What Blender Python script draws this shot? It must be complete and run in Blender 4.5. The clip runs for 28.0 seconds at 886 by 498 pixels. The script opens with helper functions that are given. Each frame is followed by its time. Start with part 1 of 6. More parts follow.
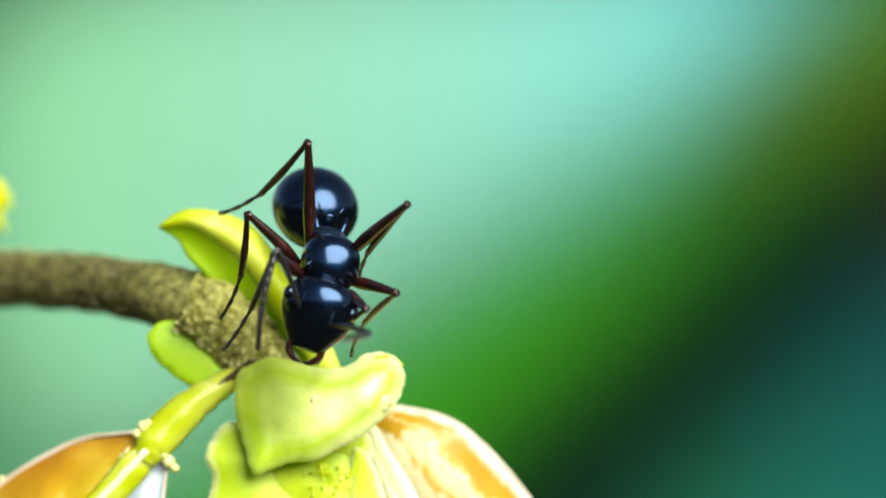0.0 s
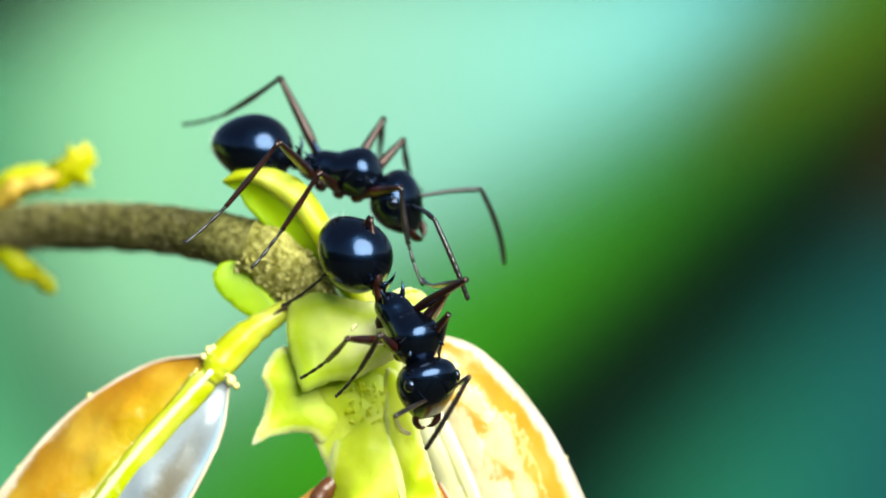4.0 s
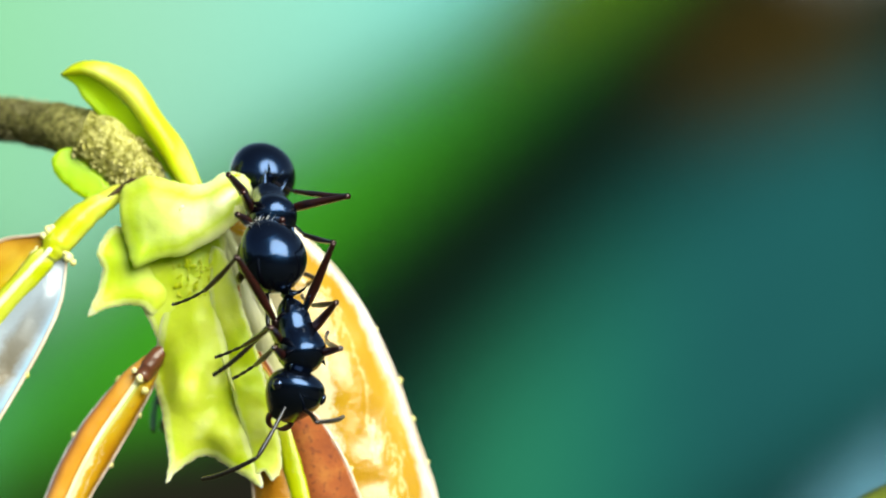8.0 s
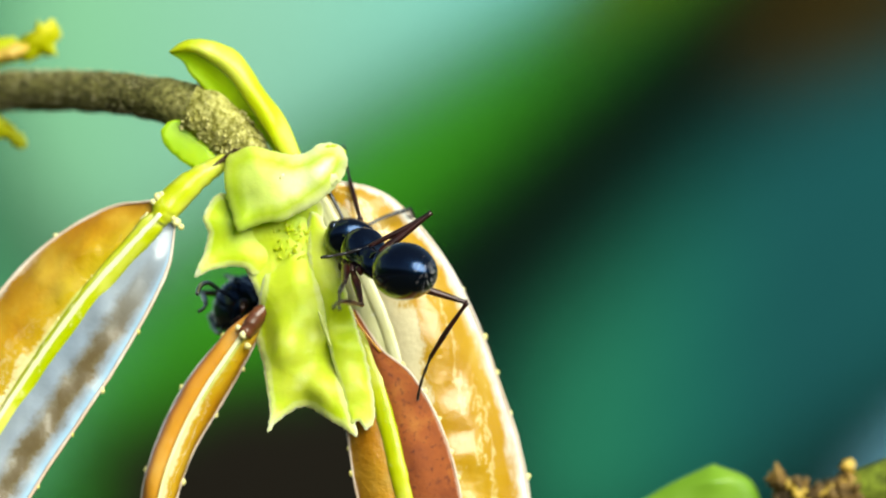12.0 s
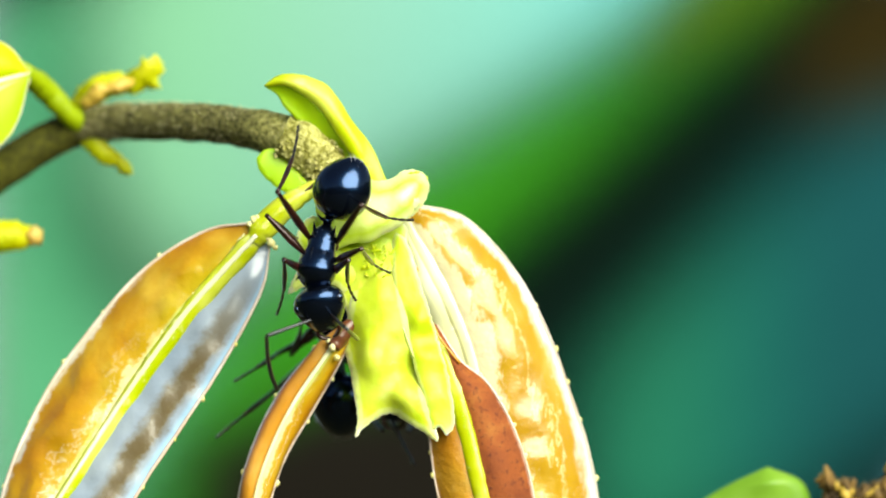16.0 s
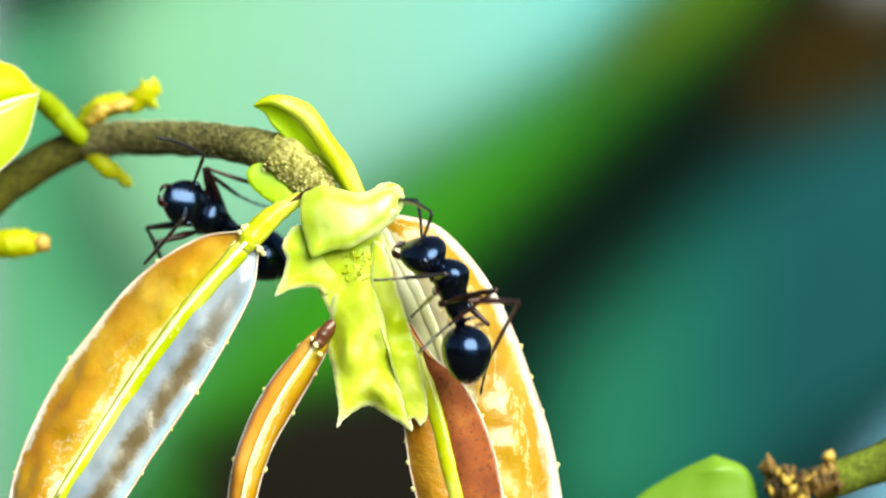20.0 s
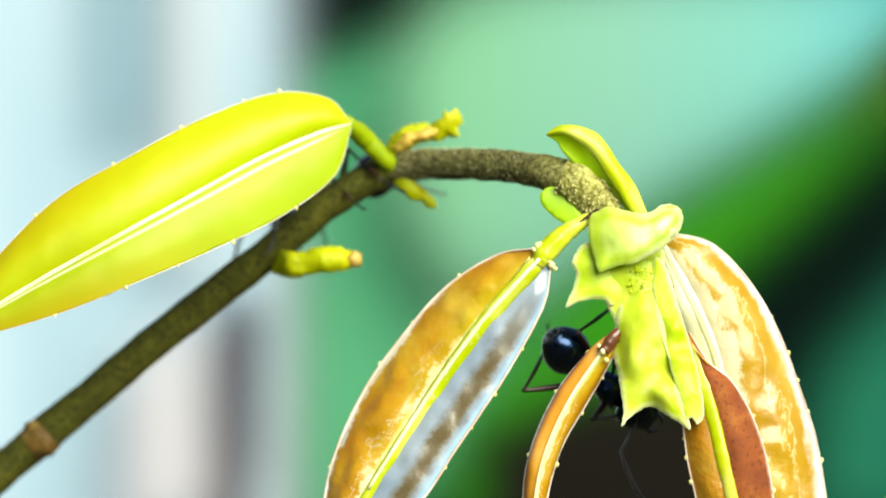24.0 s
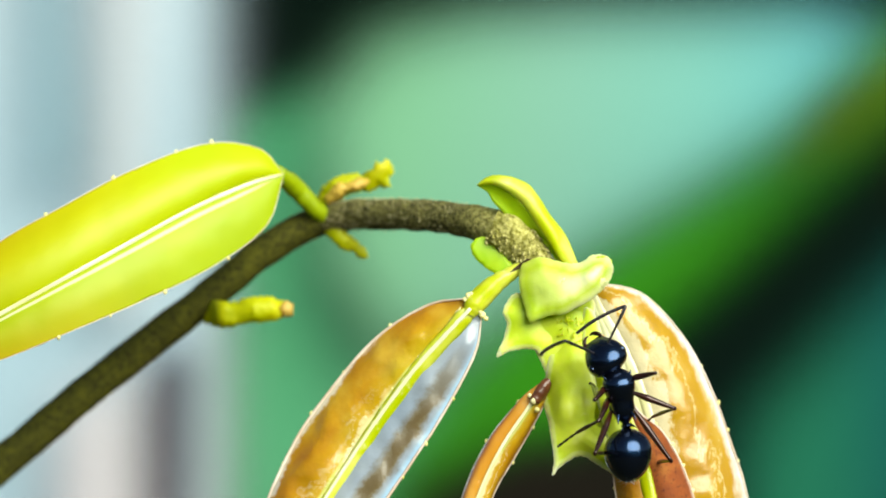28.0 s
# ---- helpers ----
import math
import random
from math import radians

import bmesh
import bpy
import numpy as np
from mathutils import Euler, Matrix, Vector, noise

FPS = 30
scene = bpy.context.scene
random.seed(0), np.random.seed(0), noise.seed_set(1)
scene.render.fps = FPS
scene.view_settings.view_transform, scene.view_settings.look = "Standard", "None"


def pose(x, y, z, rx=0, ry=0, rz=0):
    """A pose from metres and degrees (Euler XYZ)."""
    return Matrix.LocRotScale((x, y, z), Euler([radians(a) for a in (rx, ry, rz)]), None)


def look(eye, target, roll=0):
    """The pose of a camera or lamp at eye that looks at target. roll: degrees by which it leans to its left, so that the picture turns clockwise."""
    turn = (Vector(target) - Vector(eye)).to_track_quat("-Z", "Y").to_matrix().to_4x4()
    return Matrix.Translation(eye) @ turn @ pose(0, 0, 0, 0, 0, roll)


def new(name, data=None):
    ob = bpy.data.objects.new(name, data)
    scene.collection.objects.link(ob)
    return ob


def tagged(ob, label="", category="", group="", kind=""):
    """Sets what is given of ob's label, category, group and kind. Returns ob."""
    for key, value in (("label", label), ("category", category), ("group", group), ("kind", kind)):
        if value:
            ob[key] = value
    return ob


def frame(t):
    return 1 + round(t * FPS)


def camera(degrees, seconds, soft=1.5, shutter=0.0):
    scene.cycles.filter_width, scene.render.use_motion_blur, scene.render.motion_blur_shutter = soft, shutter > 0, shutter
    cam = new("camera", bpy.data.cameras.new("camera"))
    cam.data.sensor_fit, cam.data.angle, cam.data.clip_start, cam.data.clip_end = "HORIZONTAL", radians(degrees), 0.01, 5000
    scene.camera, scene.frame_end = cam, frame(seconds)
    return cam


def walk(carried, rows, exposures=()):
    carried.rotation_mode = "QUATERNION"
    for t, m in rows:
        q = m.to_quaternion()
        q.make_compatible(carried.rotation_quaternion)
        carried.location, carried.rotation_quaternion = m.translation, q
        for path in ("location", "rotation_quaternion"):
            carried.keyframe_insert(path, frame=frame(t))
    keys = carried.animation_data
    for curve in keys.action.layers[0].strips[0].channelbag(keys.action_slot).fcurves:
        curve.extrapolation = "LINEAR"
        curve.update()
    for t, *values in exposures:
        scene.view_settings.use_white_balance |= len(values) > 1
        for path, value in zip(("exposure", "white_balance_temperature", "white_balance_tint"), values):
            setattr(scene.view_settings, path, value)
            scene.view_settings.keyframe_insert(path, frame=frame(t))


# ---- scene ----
from mathutils.geometry import delaunay_2d_cdt

cam = camera(2.2, 28.0, soft=1.7, shutter=0.4)
cam.data.dof.use_dof, cam.data.dof.aperture_fstop = True, 38.0

# seconds, distance from the shoot in metres, aim to the right and up in millimetres
PATH = [
    (0, 0.5930, 0.418, 5.820),
    (0.5, 0.5942, 0.981, 5.812),
    (1, 0.5942, 1.257, 6.059),
    (1.5, 0.5969, 0.919, 6.776),
    (2, 0.6090, 0.120, 6.484),
    (2.5, 0.6236, -0.712, 6.146),
    (4.5, 0.7175, 0.666, 3.757),
    (5, 0.7235, 2.795, 4.366),
    (5.5, 0.7295, 4.450, 4.771),
    (6, 0.7357, 5.453, 5.600),
    (6.5, 0.7419, 5.563, 5.546),
    (7, 0.7482, 5.288, 5.086),
    (7.5, 0.7547, 5.028, 1.527),
    (8, 0.7612, 5.733, 0.644),
    (8.5, 0.7679, 6.224, 0.705),
    (9, 0.7746, 5.910, -0.017),
    (9.5, 0.7815, 6.053, -0.027),
    (10, 0.7885, 4.558, -0.030),
    (10.5, 0.7956, 4.071, -0.335),
    (11, 0.8029, 3.888, -0.666),
    (11.5, 0.8103, 3.142, -0.742),
    (12, 0.8179, 2.822, -0.587),
    (12.5, 0.8256, 2.448, -0.602),
    (14.5, 0.8582, 1.877, 0.183),
    (15, 0.8668, 1.253, -0.113),
    (15.5, 0.8756, 0.189, 0.012),
    (16, 0.8846, -0.034, 0.136),
    (16.5, 0.8938, -0.141, 0.006),
    (17, 0.9033, -0.021, 0.012),
    (17.5, 0.9130, 0.072, 0.055),
    (18, 0.9229, 0.006, 0.217),
    (18.5, 0.9332, 0.157, 0.222),
    (19, 0.9437, 0.381, 0.254),
    (19.5, 0.9545, 0.728, 0.311),
    (20, 0.9656, 1.050, 0.388),
    (20.5, 0.9770, 1.200, 0.520),
    (21, 0.9888, 1.231, 0.578),
    (21.5, 1.0010, 0.362, 0.822),
    (22, 1.0135, -3.326, 0.978),
    (22.5, 1.0264, -7.663, 0.684),
    (24.5, 1.0700, -11.881, 1.655),
    (25, 1.0700, -12.065, 2.192),
    (25.5, 1.0700, -11.187, 2.006),
    (26, 1.0700, -10.118, 1.794),
    (26.5, 1.0700, -9.591, 2.184),
    (27, 1.0700, -9.051, 2.459),
    (27.5, 1.0700, -8.834, 2.991),
    (28, 1.0700, -8.461, 3.426),
]
# seconds, the eye's own sway up in millimetres
SWAY = [(0, 5), (2.5, 5), (5, 0), (7, 0), (8, -3), (9, 0), (28, 0)]
walk(cam, [(t, look((0, -d, float(np.interp(t, *zip(*SWAY))) / 1000), (x / 1000, 0, z / 1000))) for t, d, x, z in PATH], [(0, 1.0, 6950, -2), (5, 1.1, 6950, -2), (7, 1.06, 6950, -2), (9, 0.93, 6950, -2), (12, 0.78, 6950, -2), (15, 0.93, 6950, -2), (17, 1.08, 6950, -2), (20, 1.08, 6950, -2), (25, 0.86, 6950, -2), (28, 0.72, 6950, -2)])

# ---------------------------------------------------------------- light
SUN_WAY = Vector((0.44, -0.76, 0.46)).normalized()
world = bpy.data.worlds.new("open_sky")
world.use_nodes = True
scene.world = world
sky = world.node_tree.nodes.new("ShaderNodeTexSky")
sky.sky_type, sky.sun_disc = "NISHITA", False
sky.sun_elevation, sky.sun_rotation = math.asin(SUN_WAY.z), math.atan2(SUN_WAY.x, SUN_WAY.y)
sky_out = world.node_tree.nodes["Background"]
world.node_tree.links.new(sky.outputs[0], sky_out.inputs[0])
sky_out.inputs[1].default_value = 0.056
sun = new("sun", bpy.data.lights.new("sun", "SUN"))
sun.data.energy, sun.data.angle, sun.data.color = 5.6, radians(56), (1.0, 0.97, 0.92)
sun.matrix_world = look(SUN_WAY * 3, (0, 0, 0))

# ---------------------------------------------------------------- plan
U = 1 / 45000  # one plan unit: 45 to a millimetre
REACH = 0.9074


def P(u, v, d=0.0):
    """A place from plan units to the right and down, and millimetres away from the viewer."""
    return Vector(((u - 784) * U, d / 1000, (441 - v) * U))


def L(x, y, d=0.0):
    """The same from the plan of the left part of the shoot, drawn at 0.848 of the size."""
    return P(576 + (x - 931) / 0.848, 317 + (y - 467) / 0.848, d)


def F(u, v, far):
    """A place far behind the shoot, in metres beyond it, in line with the plan."""
    k = (REACH + far) / REACH
    return Vector(((u - 784) * U * k, far, (441 - v) * U * k))


def curve_at(points, s):
    """Catmull-Rom through the points, s from 0 to 1."""
    n = len(points) - 1
    x = min(max(s, 0.0), 1.0) * n
    i = min(int(x), n - 1)
    f = x - i
    b, c = points[i], points[i + 1]
    a = points[i - 1] if i > 0 else b * 2 - c
    e = points[i + 2] if i + 2 <= n else c * 2 - b
    return 0.5 * (b * 2 + (c - a) * f + (a * 2 - b * 5 + c * 4 - e) * f * f + (b * 3 - a - c * 3 + e) * f ** 3)


def ramp_at(rows, s):
    """A number between (s, value) rows."""
    for (a, va), (b, vb) in zip(rows, rows[1:]):
        if s <= b:
            return va + (vb - va) * max(0.0, (s - a) / (b - a))
    return rows[-1][1]


# ---------------------------------------------------------------- materials
def srgb(r, g, b):
    return tuple((c / 255 / 12.92) if c < 10.3 else ((c / 255 + 0.055) / 1.055) ** 2.4 for c in (r, g, b)) + (1.0,)


def node_set(name):
    m = bpy.data.materials.new(name)
    m.use_nodes = True
    nt = m.node_tree
    return m, nt, nt.nodes["Principled BSDF"], nt.nodes["Material Output"]


def add_noise(nt, scale, detail=4.0, rough=0.55, coords=None, stretch=None):
    n = nt.nodes.new("ShaderNodeTexNoise")
    n.inputs["Scale"].default_value, n.inputs["Detail"].default_value, n.inputs["Roughness"].default_value = scale, detail, rough
    if coords is None:
        coords = nt.nodes.new("ShaderNodeTexCoord").outputs["Object"]
    if stretch:
        mp = nt.nodes.new("ShaderNodeMapping")
        mp.inputs["Scale"].default_value = stretch
        nt.links.new(coords, mp.inputs[0])
        coords = mp.outputs[0]
    nt.links.new(coords, n.inputs["Vector"])
    return n


def add_ramp(nt, source, stops):
    r = nt.nodes.new("ShaderNodeValToRGB")
    els = r.color_ramp.elements
    while len(els) < len(stops):
        els.new(0.5)
    for el, (p, c) in zip(els, stops):
        el.position, el.color = p, c
    nt.links.new(source, r.inputs[0])
    return r


def add_mix(nt, fac, a, b, kind="MIX"):
    x = nt.nodes.new("ShaderNodeMix")
    x.data_type, x.blend_type = "RGBA", kind
    for value, socket in ((fac, x.inputs[0]), (a, x.inputs[6]), (b, x.inputs[7])):
        if isinstance(value, (float, int, tuple)):
            socket.default_value = value
        else:
            nt.links.new(value, socket)
    return x.outputs[2]


def add_bump(nt, bsdf, height, strength, distance):
    b = nt.nodes.new("ShaderNodeBump")
    b.inputs["Strength"].default_value, b.inputs["Distance"].default_value = strength, distance
    nt.links.new(height, b.inputs["Height"])
    nt.links.new(b.outputs[0], bsdf.inputs["Normal"])


def leaf_material(name, stops, blotch, blotch_at, rough=0.3, thin=0.35, grain=900, patch=260, bump=0.25, coat=0.0, streak=(1, 1, 1), rim=None, bands=(), flesh=0.0):
    """Living leaf: base colour in patches, fine grain, see-through to the light, more or less waxy."""
    m, nt, bsdf, out = node_set(name)
    big, fine = add_noise(nt, patch, 3, 0.55, None, streak), add_noise(nt, grain, 5, 0.6)
    colour = add_ramp(nt, big.outputs[0], stops).outputs[0]
    dots = add_ramp(nt, fine.outputs[0], [(blotch_at, (0, 0, 0, 1)), (blotch_at + 0.18, (1, 1, 1, 1))])
    colour = add_mix(nt, dots.outputs[0], colour, blotch)
    if rim:
        edge = nt.nodes.new("ShaderNodeAttribute")
        edge.attribute_name = "rim"
        lumpy = nt.nodes.new("ShaderNodeMath")
        lumpy.operation = "MULTIPLY_ADD"
        nt.links.new(big.outputs[0], lumpy.inputs[0])
        lumpy.inputs[1].default_value = 0.5
        nt.links.new(edge.outputs["Fac"], lumpy.inputs[2])
        pale = add_ramp(nt, lumpy.outputs[0], [(0.88, (0, 0, 0, 1)), (1.0, (0.35, 0.35, 0.35, 1))])
        wide = add_ramp(nt, edge.outputs["Fac"], [(0.86, (0, 0, 0, 1)), (1.0, (0.9, 0.9, 0.9, 1))])
        colour = add_mix(nt, pale.outputs[0], colour, rim)
        colour = add_mix(nt, wide.outputs[0], colour, rim)
    for tone, stops_across, wobble, *stops_along in bands:
        # bands of another tone along the leaf, by the place between rib (0) and margin (1)
        edge = nt.nodes.new("ShaderNodeAttribute")
        edge.attribute_name = "rim"
        drift = nt.nodes.new("ShaderNodeMath")
        drift.operation = "MULTIPLY_ADD"
        nt.links.new(add_noise(nt, 800, 8, 0.74, None, streak).outputs[0], drift.inputs[0])
        drift.inputs[1].default_value = wobble
        shift = nt.nodes.new("ShaderNodeMath")
        shift.operation = "SUBTRACT"
        nt.links.new(edge.outputs["Fac"], shift.inputs[0])
        shift.inputs[1].default_value = wobble * 0.5
        nt.links.new(shift.outputs[0], drift.inputs[2])
        across = add_ramp(nt, drift.outputs[0], [(p, (f, f, f, 1)) for p, f in stops_across])
        share = across.outputs[0]
        if stops_along:
            far = nt.nodes.new("ShaderNodeAttribute")
            far.attribute_name = "along"
            lengthwise = add_ramp(nt, far.outputs["Fac"], [(p, (f, f, f, 1)) for p, f in stops_along[0]])
            share = add_mix(nt, 1.0, share, lengthwise.outputs[0], "MULTIPLY")
        colour = add_mix(nt, share, colour, tone)
    nt.links.new(colour, bsdf.inputs["Base Color"])
    bsdf.inputs["Roughness"].default_value = rough
    bsdf.inputs["Coat Weight"].default_value, bsdf.inputs["Coat Roughness"].default_value = coat, 0.1
    if flesh:
        # juicy tissue that lets light seep through
        bsdf.inputs["Subsurface Weight"].default_value, bsdf.inputs["Subsurface Scale"].default_value = flesh, 0.0006
        bsdf.inputs["Subsurface Radius"].default_value = (1.0, 0.9, 0.35)
    add_bump(nt, bsdf, add_mix(nt, 0.4, big.outputs[0], fine.outputs[0]), bump, 0.0002)
    thr = nt.nodes.new("ShaderNodeBsdfTranslucent")
    nt.links.new(colour, thr.inputs[0])
    mix = nt.nodes.new("ShaderNodeMixShader")
    mix.inputs[0].default_value = thin
    nt.links.new(bsdf.outputs[0], mix.inputs[1])
    nt.links.new(thr.outputs[0], mix.inputs[2])
    nt.links.new(mix.outputs[0], out.inputs[0])
    return m


BRACT = leaf_material("bract_green", [(0.3, srgb(174, 204, 14)), (0.44, srgb(192, 214, 30)), (0.56, srgb(208, 222, 70)), (0.7, srgb(232, 238, 170))], srgb(224, 232, 130), 0.64, 0.5, 0.22, 1500, 300, 0.5, 0, (1, 1, 1), srgb(240, 242, 190), (), 0.6)
BRACT_FRONT = leaf_material("front_bract_green", [(0.3, srgb(172, 202, 26)), (0.5, srgb(186, 210, 42)), (0.68, srgb(204, 218, 80))], srgb(198, 216, 78), 0.66, 0.48, 0.22, 1500, 300, 0.5, 0, (1, 1, 1), None, (
    (srgb(238, 240, 190), ((0.05, 0.9), (0.25, 0.5), (0.5, 0.1), (0.8, 0.55), (1.0, 0.7)), 0.6, ((0.1, 0.2), (0.4, 0.35), (0.62, 1), (0.9, 1))),), 0.6)
CURL = leaf_material("curled_bract_green", [(0.3, srgb(184, 206, 10)), (0.5, srgb(204, 218, 26)), (0.66, srgb(224, 230, 96)), (0.76, srgb(244, 246, 200))], srgb(226, 234, 130), 0.7, 0.42, 0.25, 1300, 380, 0.5, 0, (1, 1, 1), srgb(206, 222, 50), (), 0.6)
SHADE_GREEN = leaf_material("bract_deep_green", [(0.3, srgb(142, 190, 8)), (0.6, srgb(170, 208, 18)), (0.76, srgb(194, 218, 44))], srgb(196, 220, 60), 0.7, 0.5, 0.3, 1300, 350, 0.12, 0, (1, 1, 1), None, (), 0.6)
ORANGE = leaf_material("leaf_amber", [(0.28, srgb(182, 124, 20)), (0.48, srgb(194, 146, 28)), (0.68, srgb(206, 172, 60))], srgb(176, 108, 20), 0.66, 0.2, 0.3, 2600, 420, 0.7, 0.5, (1, 1, 1), None, (
    (srgb(192, 178, 24), ((0.0, 0.95), (0.2, 0.6), (0.5, 0)), 0.4, ((0.0, 1), (0.35, 0.8), (0.7, 0.15))), (srgb(204, 214, 120), ((0.0, 0.95), (0.10, 0.9), (0.13, 0)), 0.05), (srgb(166, 80, 26), ((0.6, 0), (0.95, 0.4)), 0.3, ((0.0, 1), (0.3, 0.8), (0.5, 0.1))),
    # whitish bands by margin and rib: wet glints painted into the colour
    (srgb(236, 230, 214), ((0.88, 0), (0.94, 0.85), (1.0, 0.9)), 0.5, ((0.3, 0), (0.42, 1))), (srgb(236, 224, 176), ((0.04, 0.95), (0.1, 0.85), (0.16, 0)), 1.0, ((0.36, 0), (0.6, 1))), (srgb(236, 230, 204), ((0.28, 0), (0.3, 0.9), (0.31, 0)), 1.4, ((0.4, 0), (0.6, 1)))))
ORANGE_PALE = leaf_material("leaf_amber_and_cream", [(0.34, srgb(170, 126, 18)), (0.54, srgb(186, 146, 34)), (0.72, srgb(206, 178, 92))], srgb(160, 108, 18), 0.68, 0.22, 0.3, 2400, 330, 0.8, 0.6, (1.3, 1, 0.55), None,
                            ((srgb(224, 216, 180), ((0.0, 0.95), (0.2, 0.85), (0.26, 0)), 0.8), (srgb(224, 208, 150), ((0.54, 0), (0.57, 0.8), (0.60, 0.6), (0.63, 0)), 1.3), (srgb(234, 234, 230), ((0.84, 0), (0.95, 0.9), (1.0, 0.95)), 0.4)))
AMBER_GLOSS = leaf_material("leaf_amber_gloss", [(0.3, srgb(172, 114, 22)), (0.55, srgb(190, 140, 40)), (0.75, srgb(208, 170, 84))], srgb(224, 204, 160), 0.70, 0.2, 0.25, 4200, 500, 0.8, 0.5, (1, 1, 1), None, ((srgb(206, 196, 30), ((0.0, 0.9), (0.12, 0)), 0.1), (srgb(226, 190, 150), ((0.93, 0), (1.0, 0.8)), 0.2)))
# silver-lilac tones are reflected sky painted in; the brown is leaf colour
LILAC = leaf_material("leaf_painted_silver_sheen", [(0.3, srgb(126, 142, 160)), (0.5, srgb(146, 158, 172)), (0.7, srgb(166, 176, 184))], srgb(112, 104, 88), 0.68, 0.22, 0.2, 3200, 300, 0.3, 0.6, (1, 1, 1), None,
                      ((srgb(108, 90, 34), ((0.36, 0), (0.52, 0.8), (0.74, 0.85), (0.86, 0)), 0.45, ((0.14, 0), (0.26, 0.7), (0.4, 1))), (srgb(84, 62, 16), ((0.50, 0), (0.58, 0.45), (0.7, 0.45), (0.76, 0)), 0.9, ((0.24, 0), (0.4, 1))), (srgb(158, 196, 226), ((0.86, 0), (0.94, 0.8)), 0.1)))
BRICK = leaf_material("leaf_brick_red", [(0.3, srgb(120, 54, 12)), (0.55, srgb(146, 74, 20)), (0.75, srgb(172, 108, 40))], srgb(84, 34, 8), 0.54, 0.8, 0.3, 5200, 700, 0.5, 0.0, (1, 1, 1), None, ((srgb(236, 206, 180), ((0.94, 0), (1.0, 0.9)), 0.12), (srgb(206, 186, 30), ((0.0, 0.9), (0.08, 0)), 0.06)))
AMBER_RED = leaf_material("leaf_amber_red", [(0.3, srgb(202, 136, 38)), (0.55, srgb(212, 152, 48)), (0.75, srgb(220, 176, 90))], srgb(186, 100, 44), 0.66, 0.22, 0.3, 2600, 400, 0.5, 0.6, (1, 1, 1), None, ((srgb(192, 92, 70), ((0.25, 0), (0.8, 0.9)), 0.3), (srgb(232, 200, 180), ((0.93, 0), (1.0, 0.8)), 0.25)))
LIME = leaf_material("leaf_lime", [(0.3, srgb(160, 184, 4)), (0.6, srgb(172, 192, 8)), (0.8, srgb(184, 196, 16))], srgb(158, 174, 4), 0.7, 0.5, 0.35, 1800, 180, 0.2, 0.0, (1, 1, 1), None, ((srgb(196, 166, 12), ((0.2, 0.1), (1.0, 0.75)), 0.4, ((0.4, 0), (0.8, 1))), (srgb(240, 242, 196), ((0.10, 0), (0.12, 0.9), (0.16, 0.8), (0.18, 0)), 0.03, ((0.04, 0), (0.2, 1)))))
LIME_SOFT = leaf_material("leaf_fresh_green", [(0.3, srgb(104, 150, 34)), (0.55, srgb(124, 166, 48)), (0.75, srgb(150, 184, 74))], srgb(170, 204, 70), 0.7, 0.4, 0.4, 1200, 220, 0.12)
YELLOW = leaf_material("leaf_golden", [(0.3, srgb(178, 190, 3)), (0.5, srgb(188, 200, 5)), (0.8, srgb(182, 200, 8))], srgb(182, 180, 4), 0.7, 0.5, 0.35, 1800, 140, 0.2, 0.0, (1, 1, 1), None, ((srgb(206, 164, 6), ((0.2, 0.1), (1.0, 0.65)), 0.4, ((0.4, 0), (0.85, 0.9))),))
RIB = leaf_material("midrib_yellow", [(0.3, srgb(184, 200, 10)), (0.5, srgb(204, 214, 30)), (0.68, srgb(228, 232, 110))], srgb(240, 242, 180), 0.6, 0.3, 0.4, 1800, 420, 0.5, 0.3)
RIB_PALE = leaf_material("midrib_cream", [(0.3, srgb(234, 234, 170)), (0.7, srgb(248, 248, 226))], srgb(255, 255, 245), 0.6, 0.25, 0.3, 1500, 300, 0.3, 0.5)
MARGIN = leaf_material("leaf_margin_pale", [(0.3, srgb(214, 186, 160)), (0.7, srgb(242, 234, 226))], srgb(214, 170, 140), 0.66, 0.25, 0.3, 2500, 500, 0.2, 0.5)
RUST = leaf_material("leaf_base_rust", [(0.3, srgb(66, 34, 20)), (0.55, srgb(104, 58, 32)), (0.75, srgb(160, 110, 66))], srgb(44, 24, 14), 0.62, 0.35, 0.15, 2600, 500, 0.3, 0.4)
TIP = leaf_material("floret_tip_apricot", [(0.3, srgb(206, 176, 50)), (0.7, srgb(222, 190, 100))], srgb(196, 140, 60), 0.62, 0.5, 0.4, 1600, 500, 0.3)
GREEN_STALK = leaf_material("stalk_olive_green", [(0.3, srgb(116, 138, 6)), (0.7, srgb(160, 180, 12))], srgb(172, 186, 40), 0.68, 0.45, 0.3, 1600, 400, 0.2)
BRACT_CREAM = leaf_material("bract_lip_cream", [(0.3, srgb(206, 216, 110)), (0.55, srgb(230, 234, 170)), (0.75, srgb(244, 244, 214))], srgb(250, 250, 236), 0.62, 0.4, 0.4, 1800, 600, 0.3)
NUB = leaf_material("gland_cream", [(0.3, srgb(230, 220, 110)), (0.7, srgb(250, 246, 200))], srgb(255, 255, 240), 0.6, 0.35, 0.3, 2500, 600, 0.3)
SCAR = leaf_material("joint_scar_dark", [(0.3, srgb(34, 22, 8)), (0.6, srgb(66, 46, 16)), (0.8, srgb(110, 84, 36))], srgb(28, 18, 8), 0.6, 0.6, 0.1, 2600, 700, 0.6)
DRY = leaf_material("dry_bud_brown", [(0.3, srgb(60, 44, 10)), (0.5, srgb(110, 82, 24)), (0.72, srgb(168, 136, 70))], srgb(64, 42, 12), 0.58, 0.7, 0.1, 2200, 700, 0.5)
